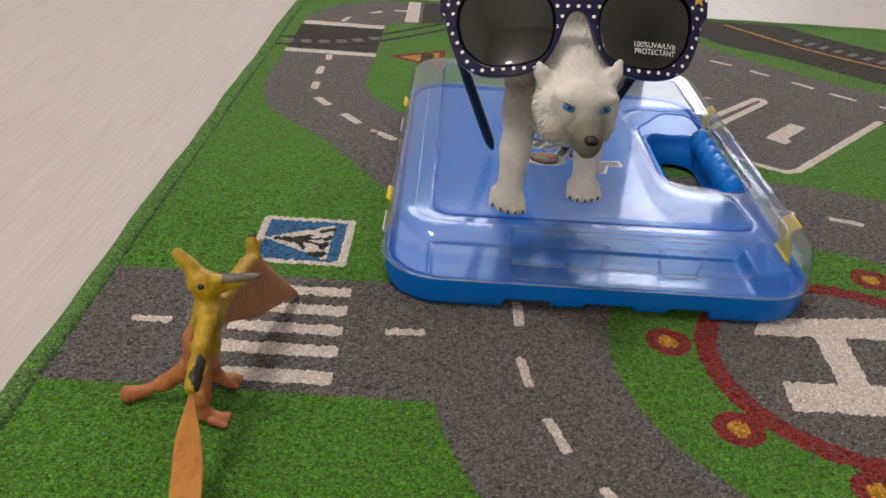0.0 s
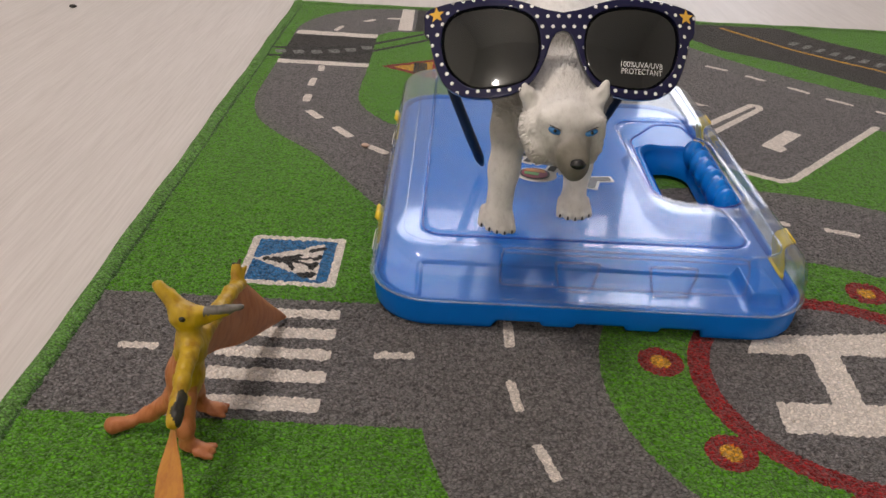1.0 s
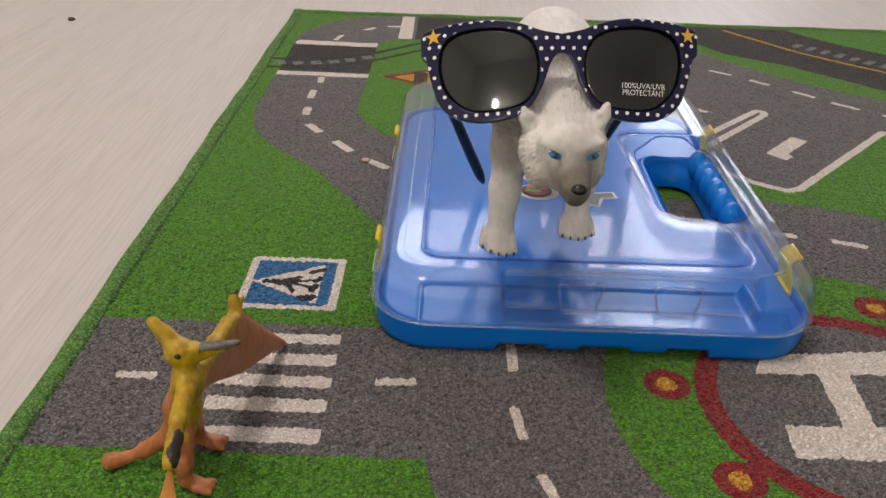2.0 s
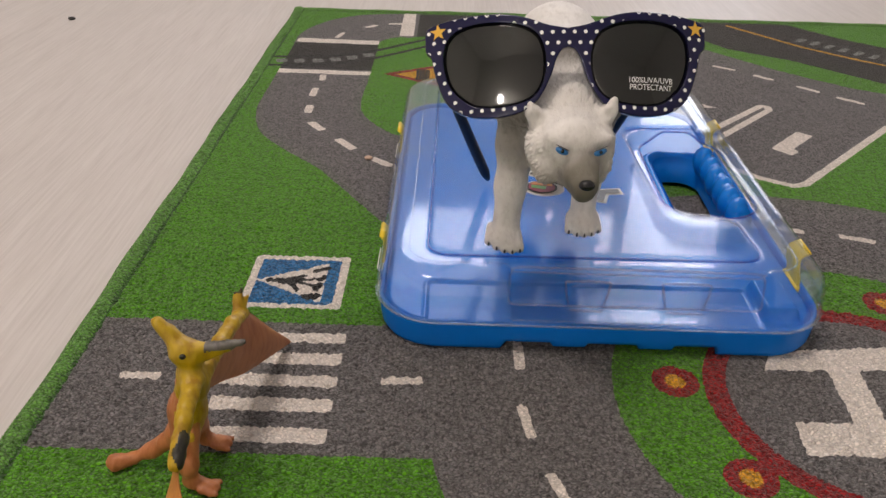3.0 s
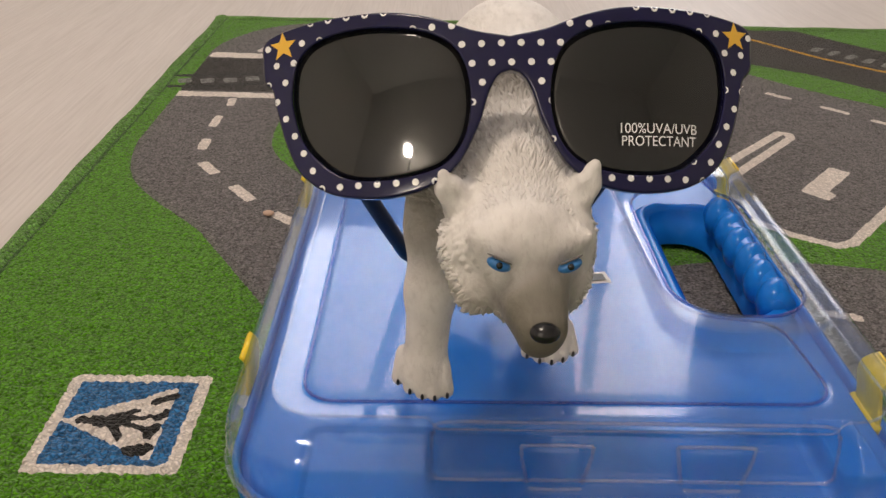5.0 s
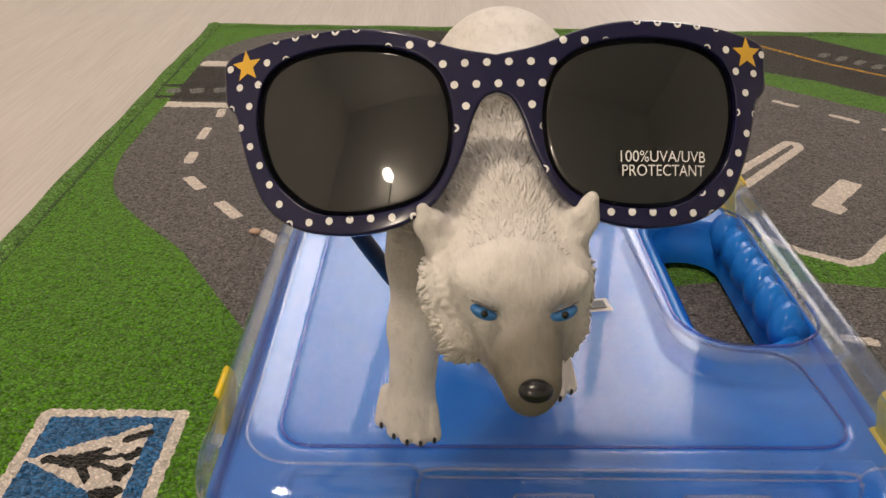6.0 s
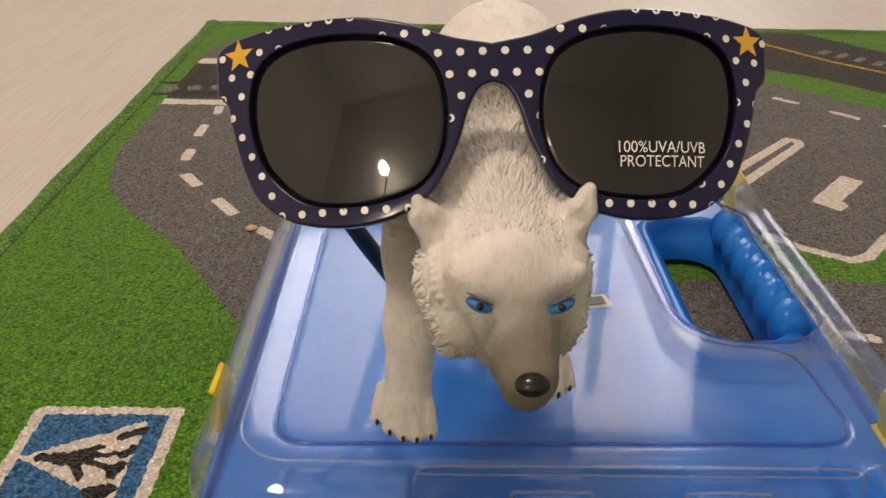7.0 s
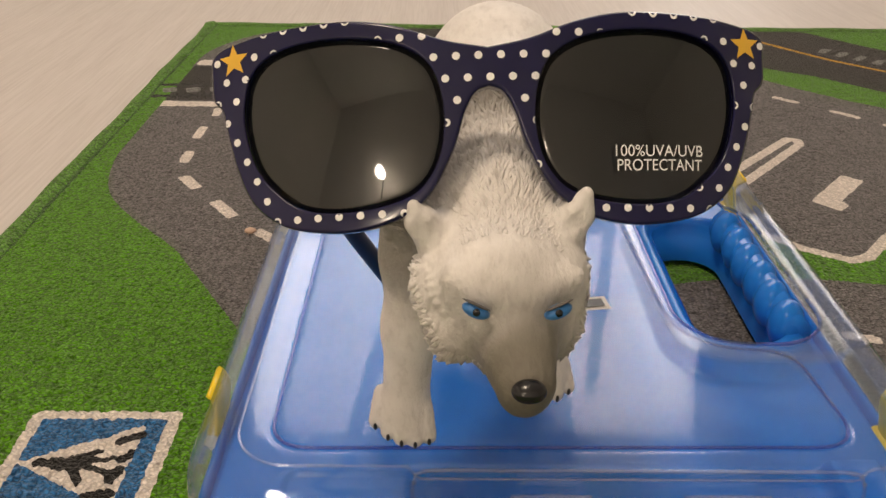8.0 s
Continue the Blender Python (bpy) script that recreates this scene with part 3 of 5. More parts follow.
def paint_mat(X, Y):
    """Which printed figure, and which yarn colour, each loop of the pile belongs to."""
    feat, col = np.zeros(X.shape, np.int32), np.zeros(X.shape, np.int32)
    names = ["grass_print"]

    def put(mask, name, colour):
        if isinstance(name, str):
            names.append(name)
            name = len(names) - 1
        feat[mask], col[mask] = name, colour
        return name

    inside = lambda pts: poly_sdf(X, Y, pts) < 0
    R = np.hypot(X - PAD[0], Y - PAD[1])
    # asphalt: side road, ring road round the landing pad, winding road, car park
    road = put((X > 0.0115) & (X < 0.24) & (Y > 0) & (Y < 0.0935), "road_print", C_GREY)
    put((R > 0.1175) & (R < 0.204 + 0.010 * step(0.05, 0.25, Y)), road, C_GREY)
    outer = catmull([(0.17, 0.16), (0.104, 0.262), (0.089, 0.284), (0.060, 0.315), (0.036, 0.349), (0.024, 0.398), (0.021, 0.462), (0.024, 0.50), (0.026, 0.53), (0.023, 0.58), (0.026, 0.63), (0.050, 0.677), (0.079, 0.70), (0.117, 0.7105)], 70)
    inner = catmull([(0.145, 0.7115), (0.145, 0.620), (0.126, 0.615), (0.109, 0.598), (0.107, 0.55), (0.108, 0.486), (0.107, 0.42), (0.113, 0.386), (0.136, 0.351), (0.165, 0.330), (0.25, 0.235)], 60)
    wind = put(inside(np.vstack([outer, inner])), "road_print", C_GREY)
    lot = put(inside([(0.30, 0.36), (0.381, 0.308), (0.417, 0.274), (0.432, 0.276), (0.75, 0.63), (0.75, 0.34), (0.66, 0.405), (0.572, 0.477), (0.544, 0.493), (0.512, 0.521), (0.484, 0.55), (0.451, 0.59), (0.40, 0.655), (0.33, 0.69), (0.30, 0.60)]), "car_park_print", C_GREY)
    put(inside([(0.43, 0.2775), (0.534, 0.391), (0.60, 0.47), (0.75, 0.36), (0.75, 0.20), (0.55, 0.20)]), 0, C_GREEN)
    put(inside([(0.534, 0.391), (0.572, 0.477), (0.66, 0.405), (0.75, 0.34), (0.75, 0.26)]), lot, C_GREY)
    put((R < 0.1175), 0, C_GREEN)
    # landing pad
    put(R < 0.0650, "landing_pad_print", C_GREY)
    put((R >= 0.0650) & (R < 0.0755), "landing_pad_ring", C_RED)
    h = put(inside([(0.334, 0.066), (0.341, 0.0805), (0.416, 0.0895), (0.421, 0.069)]) , "landing_letter", C_WHITE)
    put(inside([(0.336, 0.0295), (0.334, 0.0085), (0.420, 0.0105), (0.420, 0.0305)]), h, C_WHITE)
    put(inside([(0.3645, 0.070), (0.380, 0.070), (0.3765, 0.026), (0.362, 0.026)]), h, C_WHITE)
    for cx, cy in ((0.2895, 0.0555), (0.3065, -0.0055), (0.352, -0.038), (0.418, 0.128)):
        d = np.hypot((X - cx) / 1.0, (Y - cy) / 1.04)
        b = put(d < 0.0110, "flower_print", C_RED)
        put(d < 0.0054, b, C_ORANGE)
        put(d < 0.0046, b, C_YELLOW)
    # zebra crossing and lane dashes
    for y0, y1 in ((0.0770, 0.0855), (0.0600, 0.0685), (0.0435, 0.0520), (0.0260, 0.0350), (0.0065, 0.0160)):
        put((X > 0.0795) & (X < 0.1338) & (Y > y0) & (Y < y1), "zebra_stripe", C_WHITE)
    for a, b, w in (((0.0335, 0.0485), (0.0525, 0.0485), 0.0024), ((0.1535, 0.0490), (0.1725, 0.0505), 0.0027),
                    ((0.2180, 0.0605), (0.2180, 0.083), 0.0026), ((0.2165, 0.0350), (0.2200, 0.0140), 0.0023), ((0.2255, -0.0060), (0.2325, -0.0265), 0.0024), ((0.2435, -0.0440), (0.254, -0.064), 0.0024),
                    ((0.388, 0.2120), (0.403, 0.2080), 0.0028), ((0.423, 0.2040), (0.443, 0.1975), 0.0028), ((0.462, 0.190), (0.48, 0.178), 0.0028),
                    ((0.066, 0.487), (0.067, 0.470), 0.0030), ((0.0645, 0.450), (0.0640, 0.428), 0.0031), ((0.0660, 0.407), (0.0670, 0.389), 0.0033),
                    ((0.0720, 0.369), (0.0840, 0.352), 0.0034), ((0.0975, 0.336), (0.1120, 0.317), 0.0034), ((0.1265, 0.302), (0.1410, 0.289), 0.0034),
                    ((0.0625, 0.606), (0.0680, 0.627), 0.0026), ((0.0885, 0.648), (0.1000, 0.660), 0.0030), ((0.1120, 0.6665), (0.128, 0.6675), 0.0032),
                    ((0.434, 0.548), (0.453, 0.535), 0.0026), ((0.466, 0.522), (0.4805, 0.508), 0.0026), ((0.4965, 0.493), (0.512, 0.477), 0.0026), ((0.522, 0.465), (0.541, 0.449), 0.0026), ((0.555, 0.437), (0.575, 0.421), 0.0026)):
        put(bar(X, Y, a, b, w), "lane_dash", C_WHITE)
    # level crossing
    rail = put((Y > 0.5025) & (Y < 0.586) & (X > 0.0235) & (X < 0.1075), "rail_crossing_print", C_TAR)
    for off in (0.0, 0.026):
        put(band(X, Y, [(0.008, 0.511 + off), (0.045, 0.513 + off), (0.08, 0.522 + off), (0.109, 0.541 + off), (0.151, 0.580 + off), (0.19, 0.62 + off), (0.225, 0.68 + off), (0.235, 0.72)], 0.0028), rail, C_BLACK)
    for cx, cy in ((0.021, 0.525), (0.038, 0.526), (0.055, 0.528), (0.071, 0.533), (0.086, 0.540), (0.101, 0.551)):
        put(bar(X, Y, (cx - 0.005, cy - 0.0015), (cx + 0.005, cy + 0.0015), 0.0055), rail, C_STONE)
    put((X > 0.145) & (X < 0.225) & (Y > 0.618 + 0.3 * (X - 0.145)) & (Y < 0.712), "rail_crossing_print", C_TAR)
    for a, b, w in (((0.0225, 0.4950), (0.1080, 0.4930), 0.0055), ((0.0245, 0.5955), (0.1075, 0.5925), 0.0070), ((0.1335, 0.7115), (0.1340, 0.6200), 0.0072), ((0.234, 0.7115), (0.236, 0.665), 0.0072)):
        put(bar(X, Y, a, b, w), "stop_line", C_WHITE)
    for a, b in (((0.185, 0.712), (0.200, 0.665)), ((0.205, 0.712), (0.222, 0.672))):
        put(bar(X, Y, a, b, 0.0028), rail, C_BLACK)
    # warning triangle beside the level crossing
    tri = np.array([(0.119, 0.494), (0.172, 0.5255), (0.172, 0.4625)])
    w = put(inside(tri), "warning_sign_print", C_RED)
    put(inside(tri * 0.68 + np.array([0.1555, 0.494]) * 0.32), w, C_YELLOW)
    put((np.abs(X - 0.1555) < 0.0062) & (np.abs(Y - 0.494) < 0.016) & (np.sin(X * 2300) + np.sin(Y * 1500) > -0.6), w, C_BLACK)
    # crossing sign: white rim, blue field, white triangle with dark figure marks
    sx0, sx1, sy0, sy1 = 0.0742, 0.1274, 0.1065, 0.1600
    s = put((X > sx0) & (X < sx1) & (Y > sy0) & (Y < sy1), "crossing_sign_print", C_WHITE)
    put((X > sx0 + 0.0042) & (X < sx1 - 0.0046) & (Y > sy0 + 0.0040) & (Y < sy1 - 0.0040), s, C_BLUE)
    put(inside([(0.0785, 0.1330), (0.1160, 0.1525), (0.1160, 0.1130)]), s, C_WHITE)
    for a, b, hw in (((0.0860, 0.1334), (0.0905, 0.1330), 0.0021), ((0.0925, 0.1330), (0.1005, 0.1340), 0.0032), ((0.0950, 0.1345), (0.1045, 0.1392), 0.0014), ((0.0980, 0.1310), (0.1020, 0.1248), 0.0015),
                     ((0.1005, 0.1345), (0.1120, 0.1358), 0.0013), ((0.1010, 0.1320), (0.1105, 0.1287), 0.0013), ((0.1095, 0.1440), (0.1160, 0.1475), 0.0020), ((0.1135, 0.1345), (0.1150, 0.1385), 0.0017), ((0.1120, 0.1255), (0.1135, 0.1300), 0.0019), ((0.1085, 0.1175), (0.1130, 0.1190), 0.0030)):
        put(band(X, Y, [a, b], hw), s, C_BLACK)
    # car park lines
    for a, b, c, d in (((0.376, 0.312), (0.400, 0.2875), (0.4195, 0.2755), (0.4295, 0.2790)), ):
        put(band(X, Y, [a, b, c, d, (0.534, 0.3915), (0.538, 0.3955)], 0.0031), "bay_line", C_WHITE)
    put(band(X, Y, [(0.375, 0.343), (0.4505, 0.4265), (0.4525, 0.4335), (0.4465, 0.4365), (0.385, 0.372)], 0.0031), "bay_line", C_WHITE)
    put(inside([(0.4255, 0.3425), (0.4575, 0.3785), (0.4670, 0.3700), (0.4425, 0.3420), (0.4450, 0.3375), (0.4370, 0.3295)]), "bay_letter", C_WHITE)
    put(inside([(0.383, 0.446), (0.390, 0.4425), (0.408, 0.4285), (0.389, 0.4285), (0.380, 0.430)]), "bay_letter", C_WHITE)
    # dark road with the yellow line, and the railway beside it
    dark = put(inside([(0.40, 0.712), (0.466, 0.606), (0.519, 0.572), (0.551, 0.539), (0.584, 0.506), (0.66, 0.43), (0.73, 0.38), (0.73, 0.52), (0.655, 0.61), (0.60, 0.66), (0.56, 0.712)]), "railway_print", C_TAR)
    put(band(X, Y, [(0.49, 0.70), (0.547, 0.6215), (0.575, 0.594), (0.609, 0.564), (0.68, 0.49), (0.73, 0.445)], 0.0024), dark, C_YELLOW)
    for i in range(16):
        t = i / 15
        cx, cy = 0.555 + 0.165 * t, 0.648 - 0.165 * t
        put(bar(X, Y, (cx - 0.0065, cy - 0.0065), (cx + 0.0065, cy + 0.0065), 0.0035), dark, C_STONE)
    # grass margin along the bound edges
    put((X < 0.0235) & (Y > 0.26) & (Y < 0.50), 0, C_GREEN)
    put(Y > 0.712, 0, C_GREEN)
    # the stitched seam inside the bound edge, its groove's shade painted as dark green
    put(((X < 0.0118) | (Y > MAT_Y1 - 0.0118)), "edge_seam", C_SEAM)
    return feat, col, names


def play_mat():
    mat = empty("play_mat", "printed road play mat with green bound edge on the floor", "play mat")
    part("backing", box_bm(0.002, MAT_X1 - 0.002, MAT_Y0 + 0.002, MAT_Y1 - 0.002, FZ + 0.0002, -0.0022), BACKING, mat)
    grow = np.concatenate([[-0.0705 + 0.00082 * i for i in range(306)], 0.1806 + np.cumsum(np.linspace(0.00083, 0.0014, 500))])
    ys = np.concatenate([np.linspace(MAT_Y0 + 0.008, -0.072, 90), grow[grow < MAT_Y1 - 0.008]])
    xs = np.concatenate([np.arange(0.008, 0.46, 0.00086), np.arange(0.4605, MAT_X1 - 0.008, 0.0014)])
    X, Y = np.meshgrid(xs, ys)
    rng = np.random.default_rng(4)
    cell = np.minimum(np.gradient(xs)[None], 0.0022) * np.ones_like(X)
    jx, jy = rng.uniform(-0.08, 0.08, X.shape) * cell, rng.uniform(-0.08, 0.08, X.shape) * cell
    # loops stand in slightly uneven rows
    white = rng.normal(0, 1, X.shape)
    soft = (white + np.roll(white, 1, 0) + np.roll(white, 1, 1) + np.roll(white, (1, 1), (0, 1))) / 2
    Z = (0.00012 * white + 0.00022 * soft) * (1.25 - 0.85 * step(0.08, 0.35, Y))
    cx, cy = (X[:-1, :-1] + X[1:, 1:]) / 2, (Y[:-1, :-1] + Y[1:, 1:]) / 2
    wob = rng.normal(0, 0.00006, (2, *cx.shape))
    feat, col, names = paint_mat(cx + wob[0], cy + wob[1])
    ny, nx = X.shape
    idx = np.arange(nx * ny).reshape(ny, nx)
    quads = np.stack([idx[:-1, :-1], idx[:-1, 1:], idx[1:, 1:], idx[1:, :-1]], -1)
    px, py = X + jx, Y + jy
    # draw the borders between two yarns straight
    down, across = np.zeros((ny, nx), bool), np.zeros((ny, nx), bool)
    down[:-1, 1:-1] = col[:, 1:] != col[:, :-1]
    across[1:-1, :-1] = col[1:] != col[:-1]
    for _ in range(4):
        sx, sy, num = np.zeros_like(px), np.zeros_like(px), np.zeros_like(px)
        for on, axis in ((down, 0), (across, 1)):
            back = np.roll(on, 1, axis)
            for mask, shift in ((on, -1), (back, 1)):
                sx += mask * np.roll(px, shift, axis)
                sy += mask * np.roll(py, shift, axis)
                num += mask
        two = num == 2
        px, py = np.where(two, 0.4 * px + 0.3 * sx, px), np.where(two, 0.4 * py + 0.3 * sy, py)
    V = np.stack([px.ravel(), py.ravel(), Z.ravel()], 1)
    for k, name in enumerate(names):
        m = feat == k
        if not m.any():
            continue
        f = quads[m]
        used = np.unique(f)
        remap = np.zeros(nx * ny, np.int32)
        remap[used] = np.arange(len(used))
        tones = np.unique(col[m])
        index = np.searchsorted(tones, col[m])
        mesh_ob(name, V[used], remap[f], [PILES[c] for c in tones], index, True, mat)
    # the overlocked edge: a rounded roll of yarn with slanted stitches
    def edge(a, b, name):
        a, b = np.array(a, float), np.array(b, float)
        d = b - a
        n = int(np.linalg.norm(d) / 0.0007)
        d /= np.linalg.norm(d)
        out = np.array((-d[1], d[0]))
        ang = np.linspace(-0.35, math.pi + 0.25, 13)
        s = np.linspace(0, np.linalg.norm(b - a), n)
        S, A = np.meshgrid(s, ang, indexing="ij")
        wav = 0.00035 * np.sin(2 * math.pi * (S / 0.0021 + 0.9 * A / math.pi)) + 0.00025 * np.sin(S * 90)
        wide, high = 0.0054, 0.0036
        off = (wide + wav) * np.cos(A)
        base = a[None, None] + S[..., None] * d + off[..., None] * out + 0.0006 * np.sin(S * 31)[..., None] * out
        P = np.concatenate([base, (-0.0020 + (high + wav) * np.sin(A))[..., None]], -1)
        i = np.arange(P.shape[0] * 13).reshape(-1, 13)
        f = np.stack([i[:-1, :-1], i[:-1, 1:], i[1:, 1:], i[1:, :-1]], -1).reshape(-1, 4)
        mesh_ob(name, P.reshape(-1, 3), f, [BINDING], None, True, mat, "twisted green yarn edging")
    edge((0.0052, MAT_Y1), (0.0052, MAT_Y0), "edge_binding")
    edge((MAT_X1, MAT_Y1 - 0.0052), (0.0, MAT_Y1 - 0.0052), "edge_binding")
    edge((MAT_X1 - 0.0052, MAT_Y0), (MAT_X1 - 0.0052, MAT_Y1), "edge_binding")
    edge((0.0, MAT_Y0 + 0.0052), (MAT_X1, MAT_Y0 + 0.0052), "edge_binding")
    return mat


play_mat()


# ---- the carrying case ----
CX, CY, HX, HY, CR = 0.2580, 0.2250, 0.1095, 0.1508, 0.030
RIM_Z = 0.0165
LIP = 0.0016  # the lid stands this far over the base


def fillet(corners, arc=9):
    """A closed line through corners (x, y, radius), each corner rounded."""
    out, n = [], len(corners)
    for i, (x, y, r) in enumerate(corners):
        p = np.array((x, y))
        d0, d1 = np.array(corners[i - 1][:2]) - p, np.array(corners[(i + 1) % n][:2]) - p
        d0, d1 = d0 / np.linalg.norm(d0), d1 / np.linalg.norm(d1)
        half = 0.5 * math.acos(np.clip(d0 @ d1, -1, 1))
        a, b = p + d0 * r / math.tan(half), p + d1 * r / math.tan(half)
        for t in np.linspace(0, 1, arc):
            w = (1 - t) ** 2, 2 * t * (1 - t) * 0.85, t * t
            out.append((w[0] * a + w[1] * p + w[2] * b) / sum(w))
    return np.array(out)


def evenly(line, n):
    """n points at even steps round a closed line."""
    q = np.vstack([line, line[:1]])
    s = np.concatenate([[0], np.cumsum(np.hypot(*np.diff(q, axis=0).T))])
    at = np.linspace(0, s[-1], n + 1)
    return np.stack([np.interp(at, s, q[:, k]) for k in (0, 1)], 1)


panel_line = fillet([(0.1735, 0.3500, 0.012), (0.1725, 0.0960, 0.011), (0.3370, 0.0975, 0.012), (0.3330, 0.1420, 0.012), (0.2985, 0.1480, 0.022), (0.2930, 0.2700, 0.016), (0.3450, 0.2720, 0.004), (0.3450, 0.3500, 0.012)])


def lid_height(x, y):
    d = -rounded(x, y, CX, CY, HX + LIP, HY + LIP, CR + LIP)
    z = np.interp(d, [0, 0.0007, 0.0014, 0.0026, 0.0046, 0.0070, 0.0098, 0.0126, 0.0155, 0.030], [RIM_Z, 0.0270, 0.0312, 0.0343, 0.0368, 0.0386, 0.0398, 0.0405, 0.0408, 0.0408])
    p = poly_sdf(x, y, panel_line)
    bay = (1 - step(-0.002, 0.004, rounded(x, y, 0.332, 0.206, 0.034, 0.060, 0.02))) * step(-0.001, 0.003, p) * step(0.004, 0.012, d)
    # the front wall is set back along the middle, with two tapered buttresses standing in the niche
    niche = step(0.2105, 0.2140, x) * (1 - step(0.3320, 0.3355, x)) * (1 - step(0.0895, 0.0910, y))
    low = 0.0200 + 0.0182 * step(0.0858, 0.0898, y)
    for cx, half in ((0.2490, 0.0112), (0.2960, 0.0120)):
        side = 1 - step(half - 0.0030, half, np.abs(x - cx) + 0.35 * (0.0880 - y))
        low = np.maximum(low, 0.0200 + 0.0152 * side * step(0.0800, 0.0838, y))
    z = z * (1 - niche) + np.minimum(z, low) * niche
    return z - 0.007 * bay + 0.0022 * (1 - step(-0.0016, 0.0002, p)) - 0.0011 * np.exp(-(p / 0.0008) ** 2) * step(0.008, 0.012, d)


def grip(x, y):
    """The lid's opening over the handle."""
    return rounded(x, y, 0.3300, 0.2125, 0.0265, 0.0560, 0.022)


def hole(x, y):
    return rounded(x, y, 0.3325, 0.2230, 0.0165, 0.0490, 0.0155)


def tray_height(x, y):
    lift = lambda cx, cy, hx, hy, r, w=0.0011: 1 - step(-w, 0.0003, rounded(x, y, cx, cy, hx, hy, r))
    # a flat bed with a sunken strip along the front, and a facet in the front corner
    z = 0.0146 - 0.0026 * lift(0.2540, 0.0900, 0.0810, 0.0235, 0.003, 0.0012)
    e = rounded(x, y, 0.2540, 0.0900, 0.0810, 0.0235, 0.003)
    z = z + 0.0007 * np.exp(-((e - 0.0010) / 0.0009) ** 2)
    z = np.maximum(z, 0.0140 + 0.0070 * lift(0.3455, 0.1010, 0.0100, 0.0160, 0.003, 0.0030))
    ring = 1 - step(-0.009, 0.002, rounded(x, y, 0.3320, 0.2215, 0.0290, 0.0600, 0.022))
    z = np.maximum(z, 0.0140 + 0.0100 * ring)
    # everything slopes down to the tray's rim
    z = 0.0120 + (z - 0.0120) * step(0.0, 0.0030, -rounded(x, y, CX, CY, HX - 0.0022, HY - 0.0022, CR - 0.0022))
    return z - 0.0045 * (1 - step(0.0005, 0.0035, hole(x, y)))


def ring_loft(name, rings, mat, parent, n=640, label=""):
    """Rings of (inset, z) on the case's outline, joined into one wall."""
    def outline(inset):
        hx, hy, r = HX - inset, HY - inset, CR - inset
        pts = []
        for cx, cy, a0 in ((1, 1, 0), (-1, 1, 90), (-1, -1, 180), (1, -1, 270)):
            for a in np.radians(np.linspace(a0, a0 + 90, 16)):
                pts.append((CX + cx * (hx - r) + r * math.cos(a), CY + cy * (hy - r) + r * math.sin(a)))
        pts = np.array(pts + pts[:1])
        s = np.concatenate([[0], np.cumsum(np.hypot(*np.diff(pts, axis=0).T))])
        at = np.linspace(0, s[-1], n + 1)[:-1]
        return np.stack([np.interp(at, s, pts[:, 0]), np.interp(at, s, pts[:, 1])], 1)
    v = np.vstack([np.column_stack([outline(i), np.full(n, z)]) for i, z in rings])
    f = [(i * n + j, i * n + (j + 1) % n, (i + 1) * n + (j + 1) % n, (i + 1) * n + j) for i in range(len(rings) - 1) for j in range(n)]
    return mesh_ob(name, v, f, [mat], None, True, parent, label)


def latch(case, name, x, y, out):
    """A snap latch: curved yellow strap with a flared lip, turning on a white pin."""
    prof = [(0.0006, 0.0050), (0.0016, 0.0090), (0.0016, 0.0170), (0.0000, 0.0240), (-0.0008, 0.0295), (0.0010, 0.0328), (0.0050, 0.0348)]
    line = catmull([(p * (1.0 if out > 0 else 0.45), q - (0.0 if out > 0 else 0.0025)) for p, q in prof], 18)
    n = np.gradient(line, axis=0)
    n = np.stack([n[:, 1], -n[:, 0]], 1) / np.linalg.norm(n, axis=1)[:, None]
    bm = bmesh.new()
    rows = []
    for k, (p, q) in enumerate(zip(line, n)):
        w = 0.0082 * (1 - 0.12 * (k / 17) ** 3)
        rows.append([bm.verts.new((x + out * (p[0] + q[0] * t), y + s * w, p[1] + q[1] * t)) for t, s in ((0, -1), (0.0016, -1), (0.0016, 1), (0, 1))])
    for a, b in zip(rows[:-1], rows[1:]):
        for i in range(4):
            bm.faces.new([a[i], a[(i + 1) % 4], b[(i + 1) % 4], b[i]])
    bm.faces.new(rows[0])
    bm.faces.new(rows[-1][::-1])
    bmesh.ops.recalc_face_normals(bm, faces=bm.faces[:])
    ob = part(name, bm, LATCH_YELLOW, case, "yellow plastic snap latch", True)
    part("pin", tube_bm([(x + out * 0.0022, y + s, 0.0135) for s in (-0.0098, 0, 0.0098)], 0.0024 if out < 0 else 0.0018, sides=12), PIN_WHITE if out < 0 else LATCH_YELLOW, ob, "white plastic hinge pin" if out < 0 else "yellow plastic hinge pin", True)
    part("hinge_block", box_bm(x - 0.003, x + 0.003, y - 0.012, y + 0.012, 0.006, 0.0125, 0.001), CASE_BLUE, ob, "blue plastic hinge block", True)


